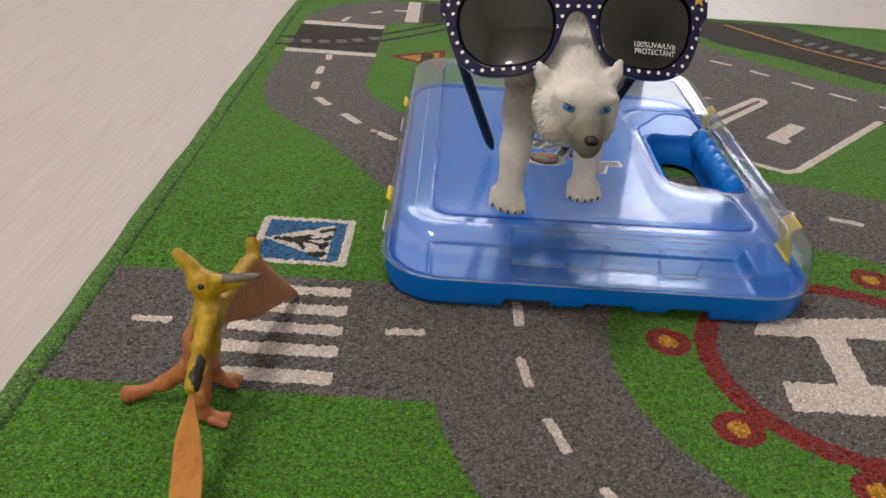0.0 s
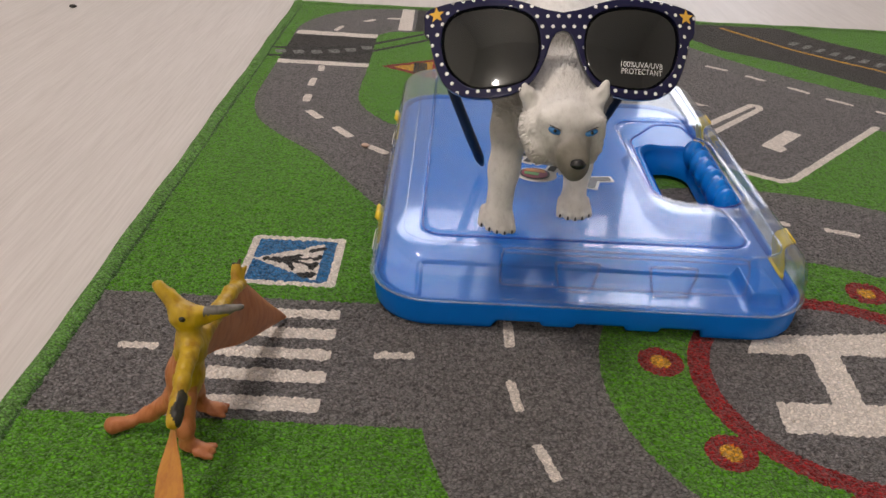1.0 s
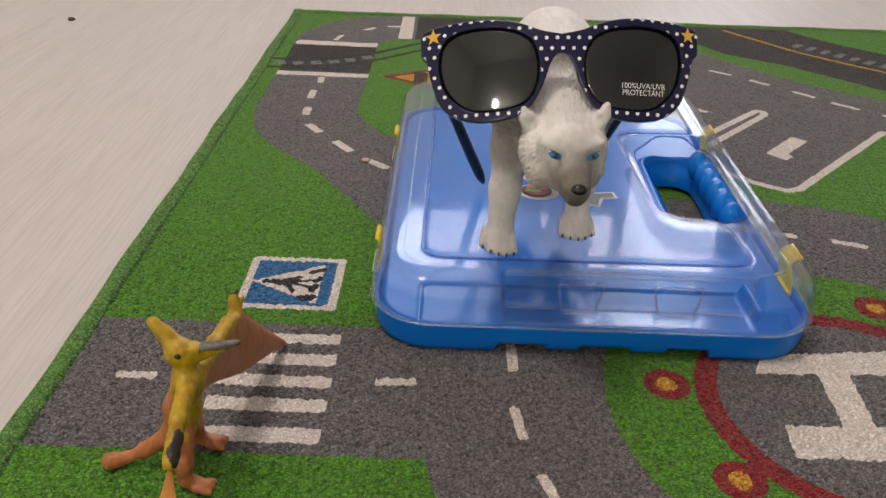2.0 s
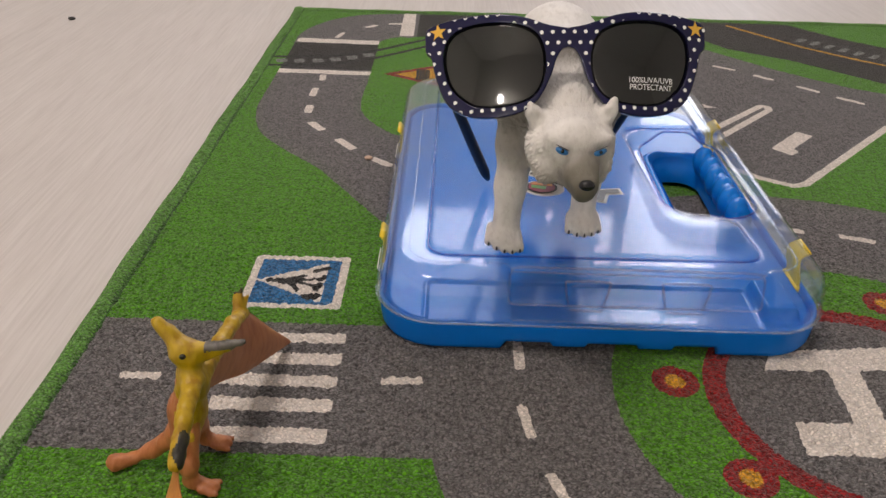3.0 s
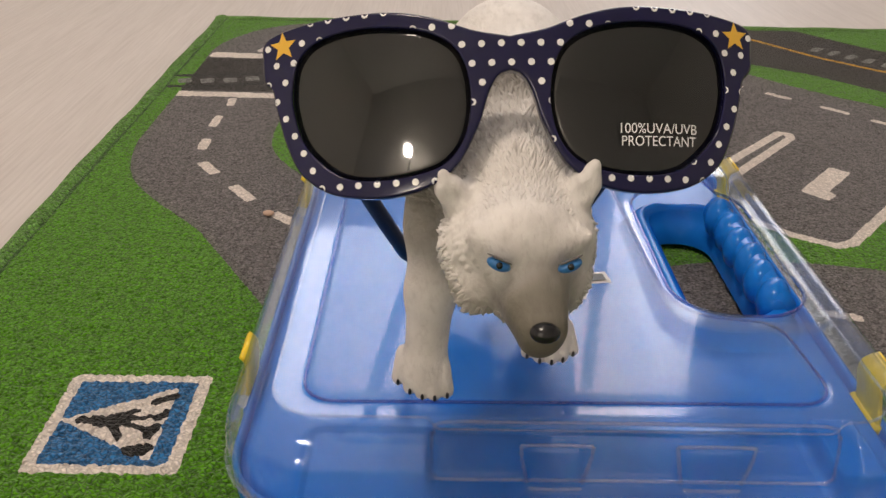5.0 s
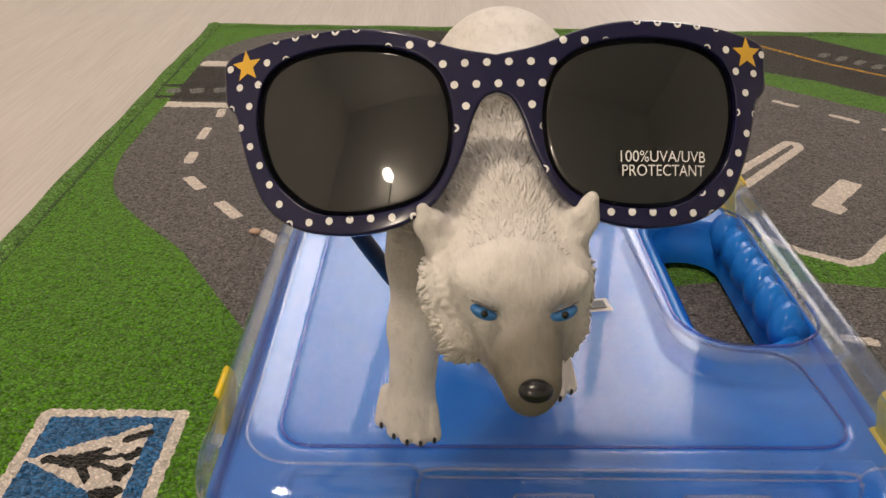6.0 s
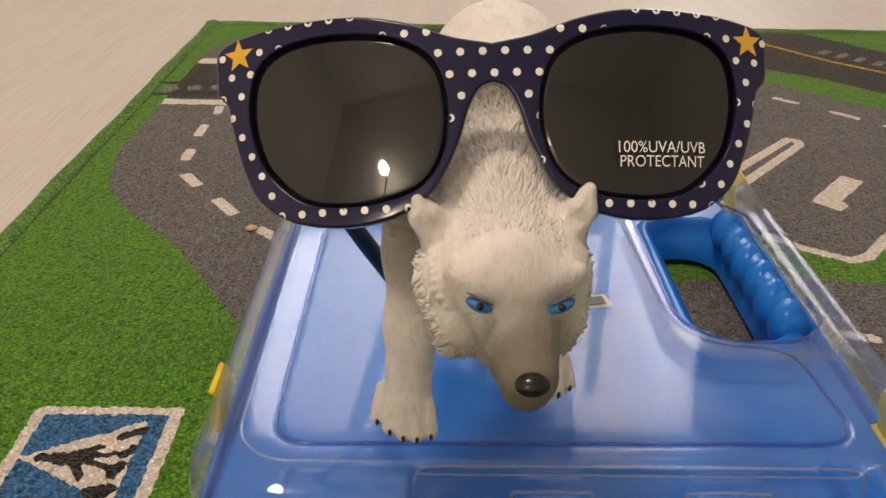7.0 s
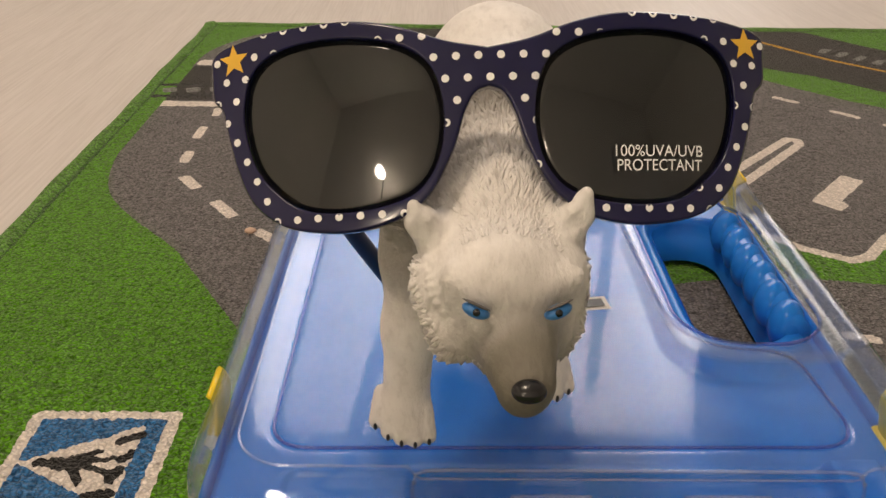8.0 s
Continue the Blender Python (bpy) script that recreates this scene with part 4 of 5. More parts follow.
def carrying_case():
    case = empty("carrying_case", "blue plastic carrying case with clear lid and yellow latches", "case")
    base = ring_loft("base", [(0.0120, 0.0004), (0.0030, 0.0004), (0.0016, 0.0012), (0.0007, 0.0036), (0.0003, 0.0080), (0.0, 0.0125), (0.0, RIM_Z - 0.0012), (0.0004, RIM_Z - 0.0002), (0.0016, RIM_Z), (0.0022, RIM_Z - 0.002), (0.0026, 0.0095)], CASE_BLUE, case, label="blue plastic base tray")
    sheet("base_bottom", (CX - HX, CY - HY), (CX + HX, CY + HY), 0.003, lambda x, y: np.maximum(rounded(x, y, CX, CY, HX - 0.0055, HY - 0.0055, CR - 0.0055), -hole(x, y) - 0.0), lambda x, y: 0 * x + 0.0090, CASE_BLUE, case)
    # the long sides stand on corner feet and two small middle ones
    feet = ((0.0, 0.2100), (0.2335, 0.2495), (0.2755, 0.2925), (0.3130, 1.0))
    for vert in base.data.vertices:
        x, y, z = vert.co
        if z < 0.0060 and abs(x - CX) < HX - 0.03:
            if not any(a <= x <= b for a, b in feet):
                vert.co.z = 0.0058 + 0.05 * z
            elif 0.2335 <= x <= 0.2925:
                vert.co.z = 0.0026 + 0.4 * z
    sheet("inner_tray", (CX - HX, CY - HY), (CX + HX, CY + HY), 0.00095, lambda x, y: np.maximum(rounded(x, y, CX, CY, HX - 0.0022, HY - 0.0022, CR - 0.0022), -hole(x, y)), tray_height, CASE_BLUE, case, label="blue moulded inner tray")
    # the handle: the hole's wall and a row of finger ridges
    th = np.linspace(0, 2 * np.pi, 400, endpoint=False)
    pts = []
    for a in th:
        lo, hi = 0.0, 0.08
        for _ in range(30):
            m = (lo + hi) / 2
            lo, hi = (m, hi) if hole(np.array(0.3325 + m * math.cos(a)), np.array(0.2230 + m * math.sin(a))) < 0 else (lo, m)
        pts.append((0.3325 + lo * math.cos(a), 0.2230 + lo * math.sin(a)))
    pts = np.array(pts)
    levels = [0.0210, 0.0200, 0.0150, 0.0144, 0.0032]
    insets = [-0.0004, 0.0, 0.0004, 0.0016, 0.0020]
    v = np.vstack([np.column_stack([pts + (np.array([[0.3325, 0.2230]]) - pts) * i / 0.03, np.full(400, z)]) for i, z in zip(insets, levels)])
    f = [(i * 400 + (j + 1) % 400, i * 400 + j, (i + 1) * 400 + j, (i + 1) * 400 + (j + 1) % 400) for i in range(4) for j in range(400)]
    handle = mesh_ob("handle", v, f, [CASE_BLUE], None, True, case, "blue carrying handle around the opening")
    part("grip_bar", tube_bm([(0.3512, 0.1780, 0.0215), (0.3510, 0.2000, 0.0220), (0.3508, 0.2450, 0.0220), (0.3506, 0.2680, 0.0215)], 0.0063, sides=18, squash=(0.95, 1.35)), CASE_BLUE, handle, "", True)
    for k in range(6):
        bv, bf = blob((0.3505 - 0.0006 * (k % 2), 0.186 + 0.0148 * k, 0.0225), (0.0066, 0.0102, 0.0096), (0, 0, -24), seg=20, rings=14)
        mesh_ob("finger_ridge", bv, bf, [CASE_BLUE], None, True, handle)
    lid = sheet("lid", (CX - HX - LIP, CY - HY - LIP), (CX + HX + LIP, CY + HY + LIP), 0.00068, lambda x, y: np.maximum(rounded(x, y, CX, CY, HX + LIP, HY + LIP, CR + LIP), -grip(x, y)), lid_height, LID_CLEAR, case, 0.0011, "clear transparent plastic lid with a raised panel")
    # mirroring is set stronger outside the raised panel, so the lid's rim and sides show
    lid.data.materials.append(LID_SIDE)
    mids = np.array([p.center[:2] for p in lid.data.polygons])
    steep = poly_sdf(mids[:, 0], mids[:, 1], panel_line) > 0.0004
    lid.data.polygons.foreach_set("material_index", steep.astype(np.int32))
    ring_loft("lid_flange", [(0.0, RIM_Z - 0.0003), (-LIP - 0.0003, RIM_Z - 0.0003), (-LIP - 0.0005, RIM_Z + 0.0003), (-LIP, RIM_Z + 0.0008)], LID_RIM, case, label="clear plastic flange of the lid")
    # thin tubes: one added to draw the panel groove's refracted line, one rims the handle opening
    line = evenly(panel_line, 420)
    z = lid_height(line[:, 0], line[:, 1]) + 0.0009
    part("panel_edge_line", tube_bm(np.column_stack([line, z]), 0.00055, sides=8), LID_EDGE, case, "clear tube added to draw the refracted line of an edge", True)
    # hazy tubes added as bright edge lines: the lid's shoulder, the niche in its front and the buttresses
    round_line = []
    for cx, cy, a0 in ((1, -1, 270), (-1, -1, 180), (-1, 1, 90), (1, 1, 0)):
        for a in np.radians(np.linspace(a0 + 90, a0, 14)):
            round_line.append((CX + cx * (HX - 0.030) + 0.0152 * math.cos(a), CY + cy * (HY - 0.030) + 0.0152 * math.sin(a)))
    round_line = evenly(np.array(round_line), 500)
    first = int(np.argmin(np.hypot(round_line[:, 0] - (CX + HX - 0.0148), round_line[:, 1] - 0.150)))
    round_line = np.roll(round_line[:-1], -first, 0)
    round_line = round_line[grip(round_line[:, 0], round_line[:, 1]) > 0.003]
    part("shoulder_glint", tube_bm(np.column_stack([round_line, lid_height(round_line[:, 0], round_line[:, 1]) + 0.0001]), 0.00042, sides=8), LID_GLINT, case, "clear tube added to draw the refracted line of an edge", True)

    def front_glint(pts, radius=0.00060):
        p = catmull(pts, 40)
        part("niche_glint", tube_bm(p, radius, sides=8, up=(0.1, 1, 0.2)), LID_GLINT, case, "clear tube added to draw the refracted line of an edge", True)
    front_glint([(0.2125, 0.0850, 0.0222), (0.2150, 0.0850, 0.0205), (0.2400, 0.0851, 0.0204), (0.3060, 0.0851, 0.0204), (0.3310, 0.0850, 0.0205), (0.3335, 0.0850, 0.0222)])
    front_glint([(0.2128, 0.0870, 0.0360), (0.2150, 0.0895, 0.0386), (0.2400, 0.0897, 0.0388), (0.3060, 0.0897, 0.0388), (0.3310, 0.0895, 0.0386), (0.3332, 0.0870, 0.0360)])
    for x in (0.2122, 0.3338):
        front_glint([(x, 0.0850, 0.0220), (x, 0.0862, 0.0290), (x, 0.0878, 0.0365)])
    for cx, half in ((0.2490, 0.0112), (0.2960, 0.0120)):
        front_glint([(cx - half + 0.0030, 0.0826, 0.0220), (cx - half + 0.0012, 0.0830, 0.0300), (cx - half + 0.0005, 0.0838, 0.0348)], 0.00070)
        front_glint([(cx + half - 0.0030, 0.0826, 0.0220), (cx + half - 0.0012, 0.0830, 0.0300), (cx + half - 0.0005, 0.0838, 0.0348)], 0.00070)
        front_glint([(cx - half + 0.0005, 0.0840, 0.0350), (cx, 0.0838, 0.0354), (cx + half - 0.0005, 0.0840, 0.0350)])
        front_glint([(cx - half + 0.0032, 0.0812, 0.0208), (cx, 0.0810, 0.0206), (cx + half - 0.0032, 0.0812, 0.0208)])
    ring = []
    for a in np.linspace(0.25 * math.pi, 1.75 * math.pi, 160):
        lo, hi = 0.0, 0.09
        for _ in range(30):
            m = (lo + hi) / 2
            lo, hi = (m, hi) if grip(np.array(0.3300 + m * math.cos(a)), np.array(0.2125 + m * math.sin(a))) < 0 else (lo, m)
        ring.append((0.3300 + hi * math.cos(a), 0.2125 + hi * math.sin(a)))
    ring = np.array(ring)
    part("opening_rim", tube_bm(np.column_stack([ring, lid_height(ring[:, 0], ring[:, 1])]), 0.0007, sides=8), LID_EDGE, case, "clear rounded rim of the opening", True)
    for x, y, o in ((CX - HX + 0.0012, 0.137, -1), (CX - HX + 0.0012, 0.285, -1), (CX + HX - 0.0052, 0.127, 1), (CX + HX - 0.0052, 0.300, 1)):
        latch(case, "latch", x, y, o)
    # printed badge on the lid: an outlined word shape that cannot be read, with a coloured roundel
    z = 0.0432
    def patch(name, pts, zz, mat, parent):
        bm = bmesh.new()
        a = [bm.verts.new((x, y, zz)) for x, y in pts]
        b = [bm.verts.new((x, y, zz + 0.00012)) for x, y in pts]
        bm.faces.new(b)
        bm.faces.new(a[::-1])
        for i in range(len(a)):
            j = (i + 1) % len(a)
            bm.faces.new([a[i], a[j], b[j], b[i]])
        bmesh.ops.recalc_face_normals(bm, faces=bm.faces[:])
        return part(name, bm, mat, parent)
    def bar_at(x, y, a, l, w):
        e, n = (math.cos(a) * l / 2, math.sin(a) * l / 2), (-math.sin(a) * w / 2, math.cos(a) * w / 2)
        return [(x - e[0] - n[0], y - e[1] - n[1]), (x + e[0] - n[0], y + e[1] - n[1]), (x + e[0] + n[0], y + e[1] + n[1]), (x - e[0] + n[0], y - e[1] + n[1])]
    strokes = ((0.2235, 0.1985, 0.9, 0.016, 0.0042), (0.2290, 0.1960, 0.0, 0.012, 0.0042), (0.2330, 0.1915, 1.1, 0.014, 0.0040), (0.2400, 0.1880, 0.6, 0.012, 0.0040), (0.2455, 0.1800, 1.2, 0.014, 0.0042),
               (0.2560, 0.1745, 0.1, 0.015, 0.0046), (0.2550, 0.1660, 1.35, 0.015, 0.0046), (0.2680, 0.1655, 0.15, 0.016, 0.0046), (0.2650, 0.1595, 1.3, 0.012, 0.0044))
    badge = patch("badge", [(0.2235 + 0.0115 * math.cos(a) + 0.011, 0.1685 + 0.0098 * math.sin(a)) for a in np.linspace(0, 2 * np.pi, 32, endpoint=False)], z, STICKER_WHITE, case)
    tagged(badge, "printed badge of black letter shapes with white outlines")
    for k, (x, y, a, l, w) in enumerate(strokes):
        patch("letter_outline", bar_at(x, y, a, l + 0.0032, w + 0.0032), z + 0.00004 * k + 0.00002, STICKER_WHITE, badge)
        patch("letter_bar", bar_at(x, y, a, l, w), z + 0.00050 + 0.00002 * k, INK_BLACK, badge)
    for r, m, zz in ((0.0085, INK_BLACK, 0.0008), (0.0074, INK_RED, 0.00095)):
        patch("roundel", [(0.2335 + r * math.cos(a), 0.1685 + r * 0.9 * math.sin(a)) for a in np.linspace(0, 2 * np.pi, 28, endpoint=False)], z + zz, m, badge)
    patch("roundel_stripe", [(0.2275, 0.1715), (0.2395, 0.1690), (0.2395, 0.1725), (0.2345, 0.1745), (0.2290, 0.1740)], z + 0.00110, INK_ORANGE, badge)
    patch("roundel_stripe", [(0.2275, 0.1670), (0.2350, 0.1650), (0.2360, 0.1688), (0.2278, 0.1705)], z + 0.00110, INK_GREEN, badge)
    return case


carrying_case()


# ---- the toy wolf on the lid ----
def toy_wolf():
    xs = np.arange(192, 276, 0.6)
    ys = np.concatenate([np.arange(24, 98, 0.5), np.arange(98, 130, 0.9), np.arange(130, 262, 1.5)])
    zs = np.concatenate([np.arange(41, 92, 0.95), np.arange(92, 150, 0.6)])
    P = np.meshgrid(xs.astype(np.float32), ys.astype(np.float32), zs.astype(np.float32), indexing="ij")
    D = ellipsoid(P, (237.5, 191, 111.3), (24.5, 30, 28.3))
    D = smin(D, capsule(P, (238.5, 190, 110), (234, 118, 117), 21, 22), 10)
    D = smin(D, capsule(P, (233, 112, 119), (232.0, 82, 116.5), 23, 16.5), 8)
    D = smin(D, ellipsoid(P, (232, 102, 101), (18, 16, 22)), 8)
    # head
    H = ellipsoid(P, (231.3, 67.0, 113.5), (12.8, 15.0, 12.6))
    H = smin(H, ellipsoid(P, (232.2, 60.5, 115.6), (12.2, 9.4, 7.6)), 5)
    H = smin(H, capsule(P, (233.0, 57, 108.8), (234.4, 42.2, 105.2), 9.2, 5.6), 4)
    H = smin(H, capsule(P, (233.2, 56, 103.5), (234.3, 43.6, 101.4), 7.4, 4.2), 3)
    H = smin(H, capsule(P, (221.4, 56.6, 118.6), (228.4, 53.0, 117.2), 1.2, 0.9), 4)
    H = smin(H, capsule(P, (244.4, 56.6, 119.0), (237.6, 53.0, 117.4), 1.2, 0.9), 4)
    for c, r in (((219.2, 68, 110.5), (6.0, 8.0, 8.0)), ((222.4, 64, 103.0), (6.0, 8.6, 6.4)), ((244.0, 68, 112.0), (4.6, 8.0, 8.0)), ((241.6, 64, 104.0), (5.2, 8.6, 6.4))):
        H = smin(H, ellipsoid(P, c, r), 4)
    for ex in (225.3, 240.3):
        H = -smin(-H, ellipsoid(P, (ex, 45.8, 117.0), (3.5, 3.0, 2.3)), 1.4)
    for base, mid, tip, hollow in (((218.6, 71, 118.5), (214.9, 69.0, 124.2), (213.5, 68.4, 127.8), -1), ((243.4, 71, 120.5), (246.0, 69.0, 126.4), (247.2, 68.4, 130.9), 1)):
        ear = np.minimum(capsule(P, base, mid, 4.2, 3.4), capsule(P, mid, tip, 3.4, 1.3))
        scoop = capsule(P, (mid[0] - hollow * 1.0, mid[1] - 4.4, mid[2] - 1.0), (tip[0] - hollow * 0.4, tip[1] - 3.4, tip[2] - 1.6), 2.2, 0.9)
        H = smin(H, -smin(-ear, scoop, 1.6), 1.6)
    D = smin(D, H, 5)
    # legs and paws
    def leg(joints, k=5):
        nonlocal D
        for (a, ra), (b, rb) in zip(joints[:-1], joints[1:]):
            D = smin(D, capsule(P, a, b, ra, rb), k)
    leg([((216, 114, 108), 13), ((213, 113, 92), 9.0), ((211.2, 109, 72), 6.9), ((210.2, 106, 54), 6.5)])
    leg([((248, 124, 106), 13), ((250, 128, 88), 8.5), ((250, 127, 68), 6.6), ((249.5, 124, 54), 6.2)])
    leg([((227, 204, 102), 15), ((224, 210, 84), 9.5), ((223, 222, 70), 6.2), ((222.5, 214, 52), 5.8)])
    leg([((252, 200, 102), 15), ((254, 196, 82), 9.5), ((254, 207, 68), 6.2), ((254, 200, 52), 5.8)])
    leg([((239, 220, 116), 9), ((239, 236, 104), 8), ((239, 246, 82), 6), ((239, 248, 66), 3)])
    def paw(x, y, turn):
        nonlocal D
        D = smin(D, ellipsoid(P, (x, y + 4, 48.2), (8.0, 9.5, 5.6)), 3)
        tips = []
        for k in range(5):
            u = -7.2 + 3.6 * k
            ty = y - 5.0 + 0.075 * u * u + turn * u
            D = smin(D, capsule(P, (x + u * 0.8, ty + 7, 50), (x + u, ty, 45.9), 2.7, 2.3), 0.4)
            tips.append((x + u * 1.03, ty - 2.1, 45.6))
        return tips
    claws = paw(209.2, 99.5, -0.42) + paw(249.5, 117.5, 0.10) + paw(222.5, 206, 0) + paw(254, 192, 0)
    v, f = surface((xs, ys, zs), D)
    v = relax(v, f, 2, 0.4)
    n = normals(v, f)
    # sculpted hair: clumped tufts on mane, cheeks and crown, short hair on the legs
    side = np.abs(v[:, 0] - 232.5)
    n1 = np.array([noise.noise(Vector(p * 0.16)) for p in v])
    n2 = np.array([noise.noise(Vector(p * 0.16 + 40)) for p in v])

    def locks(along, across, length, width):
        """Overlapping pointed locks: each rises towards its tip and falls off behind it."""
        along, across = along + 3.4 * n1, across + 2.0 * n2
        col = np.floor(across / width)
        t = (along / length + np.mod(np.sin(col * 12.9898) * 43758.5453, 1.0)) % 1.0
        mid = np.sin(np.pi * (across / width - col))
        return t * (1 - step(0.80, 1.0, t)) * np.clip(mid * (1.6 - 0.9 * t), 0, 1)
    turn = np.arctan2(v[:, 0] - 232.5, v[:, 2] - 100)
    mane = step(66, 84, v[:, 1]) * step(94, 106, v[:, 2]) * (1 - 0.8 * step(108, 145, v[:, 1]))
    mane = np.where((v[:, 2] > 119) & (side > 12.5) & (v[:, 1] < 78), 0.0, mane)
    jowl = step(52, 60, v[:, 1]) * step(9, 13, side) * step(121, 115, v[:, 2]) * step(90, 96, v[:, 2]) * step(84, 74, v[:, 1])
    hair = 0.9 * mane * locks(v[:, 1], turn * 24, 4.6, 2.0) + 0.8 * jowl * locks(0.45 * v[:, 1] - 0.80 * v[:, 2] + 0.4 * side, 0.85 * v[:, 1] + 0.5 * v[:, 2], 5.0, 1.7)
    crown = step(52, 58, v[:, 1]) * step(72, 64, v[:, 1]) * step(116, 120, v[:, 2])
    hair = hair + 0.35 * crown * locks(v[:, 1], v[:, 0], 3.2, 1.3)
    near = v[:, 2] > 43.9
    v = v + n * (hair * near)[:, None]
    v[:, 2] = np.maximum(v[:, 2], 43.25)
    V, F, M = [v], [f], [np.zeros(len(f), np.int32)]

    def add(island, mat):
        bv, bf = island
        F.append(bf + sum(len(a) for a in V))
        V.append(bv)
        M.append(np.full(len(bf), mat, np.int32))
    # pointed locks of moulded hair, laid along the coat like shingles
    rng = np.random.default_rng(8)
    body, lie = v.copy(), normals(v, f)

    def coat(mask, flow, gap, long, half, lift):
        taken = set()
        for i in rng.permutation(np.nonzero(mask)[0]):
            cell = tuple((body[i] // gap).astype(int))
            if cell in taken:
                continue
            taken.add(cell)
            up = lie[i]
            d = np.asarray(flow(body[i]), float) + rng.normal(0, 0.26, 3)
            d -= up * (d @ up)
            size = np.linalg.norm(d)
            if size < 0.25:
                continue
            d /= size
            w = np.cross(up, d)
            ln, hw = long * rng.uniform(0.7, 1.25), half * rng.uniform(0.75, 1.25)
            bend = rng.normal(0, 0.5)
            rows = []
            for t, k, h in ((0.0, 0.55, -0.5), (0.25, 1.0, 0.05), (0.60, 0.72, 0.6), (0.85, 0.36, 0.9), (1.0, 0.04, 1.0)):
                c = body[i] + d * ln * (t - 0.25) + up * lift * h + w * bend * t * t
                rows.append([c + hw * k * (math.cos(a) * w + 0.55 * math.sin(a) * up) for a in np.arange(6) * math.pi / 3])
            q = [(r * 6 + j, r * 6 + (j + 1) % 6, (r + 1) * 6 + (j + 1) % 6, (r + 1) * 6 + j) for r in range(4) for j in range(6)]
            add((np.vstack(rows), np.array(q)), 0)

    ear_zone = (body[:, 2] > 117) & (side > 10.5) & (body[:, 1] < 75)
    top = (body[:, 1] > 71) & (body[:, 1] < 128) & (body[:, 2] > 104) & ~ear_zone
    coat(top, lambda p: ((p[0] - 231.5) * 0.035, 1.0, 0.25), 1.05, 3.2, 0.50, 0.36)
    face = (body[:, 1] > 56) & (body[:, 1] < 76) & (side > 10.2) & (body[:, 2] > 95) & (body[:, 2] < 116.5) & (body[:, 1] > 60 + 0.7 * (body[:, 2] - 108))
    coat(face, lambda p: (0.55 * np.sign(p[0] - 231.5), 0.75, -0.75), 1.2, 2.9, 0.58, 0.32)
    crest = (body[:, 1] > 61) & (body[:, 1] < 72) & (body[:, 2] > 116) & (side < 9.5)
    coat(crest, lambda p: ((p[0] - 231.5) * 0.05, 1.0, 0.2), 1.1, 2.2, 0.34, 0.02)
    throat = (body[:, 1] > 52) & (body[:, 1] < 84) & (body[:, 2] > 88) & (body[:, 2] < 101) & (side > 5)
    coat(throat, lambda p: (0.4 * np.sign(p[0] - 231.5), 0.6, -0.9), 1.5, 3.6, 0.70, 0.5)
    for s, ex in ((-1, 225.3), (1, 240.3)):
        add(blob((ex, 48.75, 116.2), (2.75, 1.5, 1.40), (-25, s * -20, s * 10)), 1)
        add(blob((ex - s * 0.05, 48.35, 117.75), (2.85, 0.80, 0.30), (-25, s * -21, s * 12)), 4)
        add(blob((ex - s * 0.05, 47.33, 116.70), (0.70, 0.32, 0.72), (-20, 0, 0)), 2)
    add(blob((234.4, 36.6, 107.4), (3.15, 2.3, 2.05), (20, 0, 0), 18, 12), 2)
    for x, y, z in claws:
        add(blob((x, y, z), (0.55, 0.8, 1.35), (18, 0, 0), 8, 6), 3)
    V, F, M = np.vstack(V) / 1000, np.vstack(F), np.concatenate(M)
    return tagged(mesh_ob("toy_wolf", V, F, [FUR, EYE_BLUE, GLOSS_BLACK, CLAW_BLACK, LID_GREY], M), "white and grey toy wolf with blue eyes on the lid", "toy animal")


toy_wolf()


# ---- the sunglasses on the wolf's neck ----
G_O = np.array((0.2280, 0.0795, 0.1500))
G_U = np.array((1.0, -0.008, 0.047))
G_U /= np.linalg.norm(G_U)
G_V = np.array((0.0, 0.50, 0.866))
G_V -= G_U * (G_U @ G_V)
G_V /= np.linalg.norm(G_V)
G_W = np.cross(G_V, G_U)  # away from the front
WRAP = 4.2


def on_front(uv, back=0.0):
    """Millimetres across and up the curved front, to the world; back: depth behind its face."""
    uv = np.asarray(uv, float) / 1000
    w = WRAP * uv[:, 0] ** 2 + back / 1000
    return G_O + uv[:, :1] * G_U + uv[:, 1:2] * G_V + np.asarray(w)[:, None] * G_W


FRONT_HALF = [(0, 6.3), (8.1, 7.9), (17, 11.1), (26, 13.0), (35.5, 13.3), (45.3, 12.8), (53, 11.6), (56.8, 10.4), (58.3, 8.6), (58.3, 4.6), (58.2, 1.0), (57.4, -0.6), (55.8, -2.4), (54.7, -7.7), (52.5, -15.3), (49.1, -22.2), (43.6, -26.6),
              (37.2, -28.6), (28.0, -29.1), (19.2, -27.2), (13.4, -23.5), (10, -19.0), (6.9, -12.6), (4.8, -6.2), (2.6, -2.4), (0, -1.4)]
LENS_LINE = [(49.2, -3.5), (47.9, 3.1), (43.4, 6.8), (35.4, 8.3), (26, 8.0), (18.1, 6.2), (13.0, 2.7), (10.8, -2.9), (10.5, -9.6), (11.9, -15.6), (15.0, -19.9), (19.2, -22.0), (25.6, -23.3), (32.5, -23.5), (38.3, -22.3), (43.2, -18.7), (46.6, -14.6), (48.5, -9.2)]


def inset(line, d):
    """A closed line moved to its inner side by d."""
    t = np.roll(line, -1, 0) - np.roll(line, 1, 0)
    t /= np.linalg.norm(t, axis=1)[:, None]
    nrm = np.stack([-t[:, 1], t[:, 0]], 1)
    area = np.sum(line[:, 0] * np.roll(line[:, 1], -1) - np.roll(line[:, 0], -1) * line[:, 1])
    return line + nrm * d * (1 if area > 0 else -1)


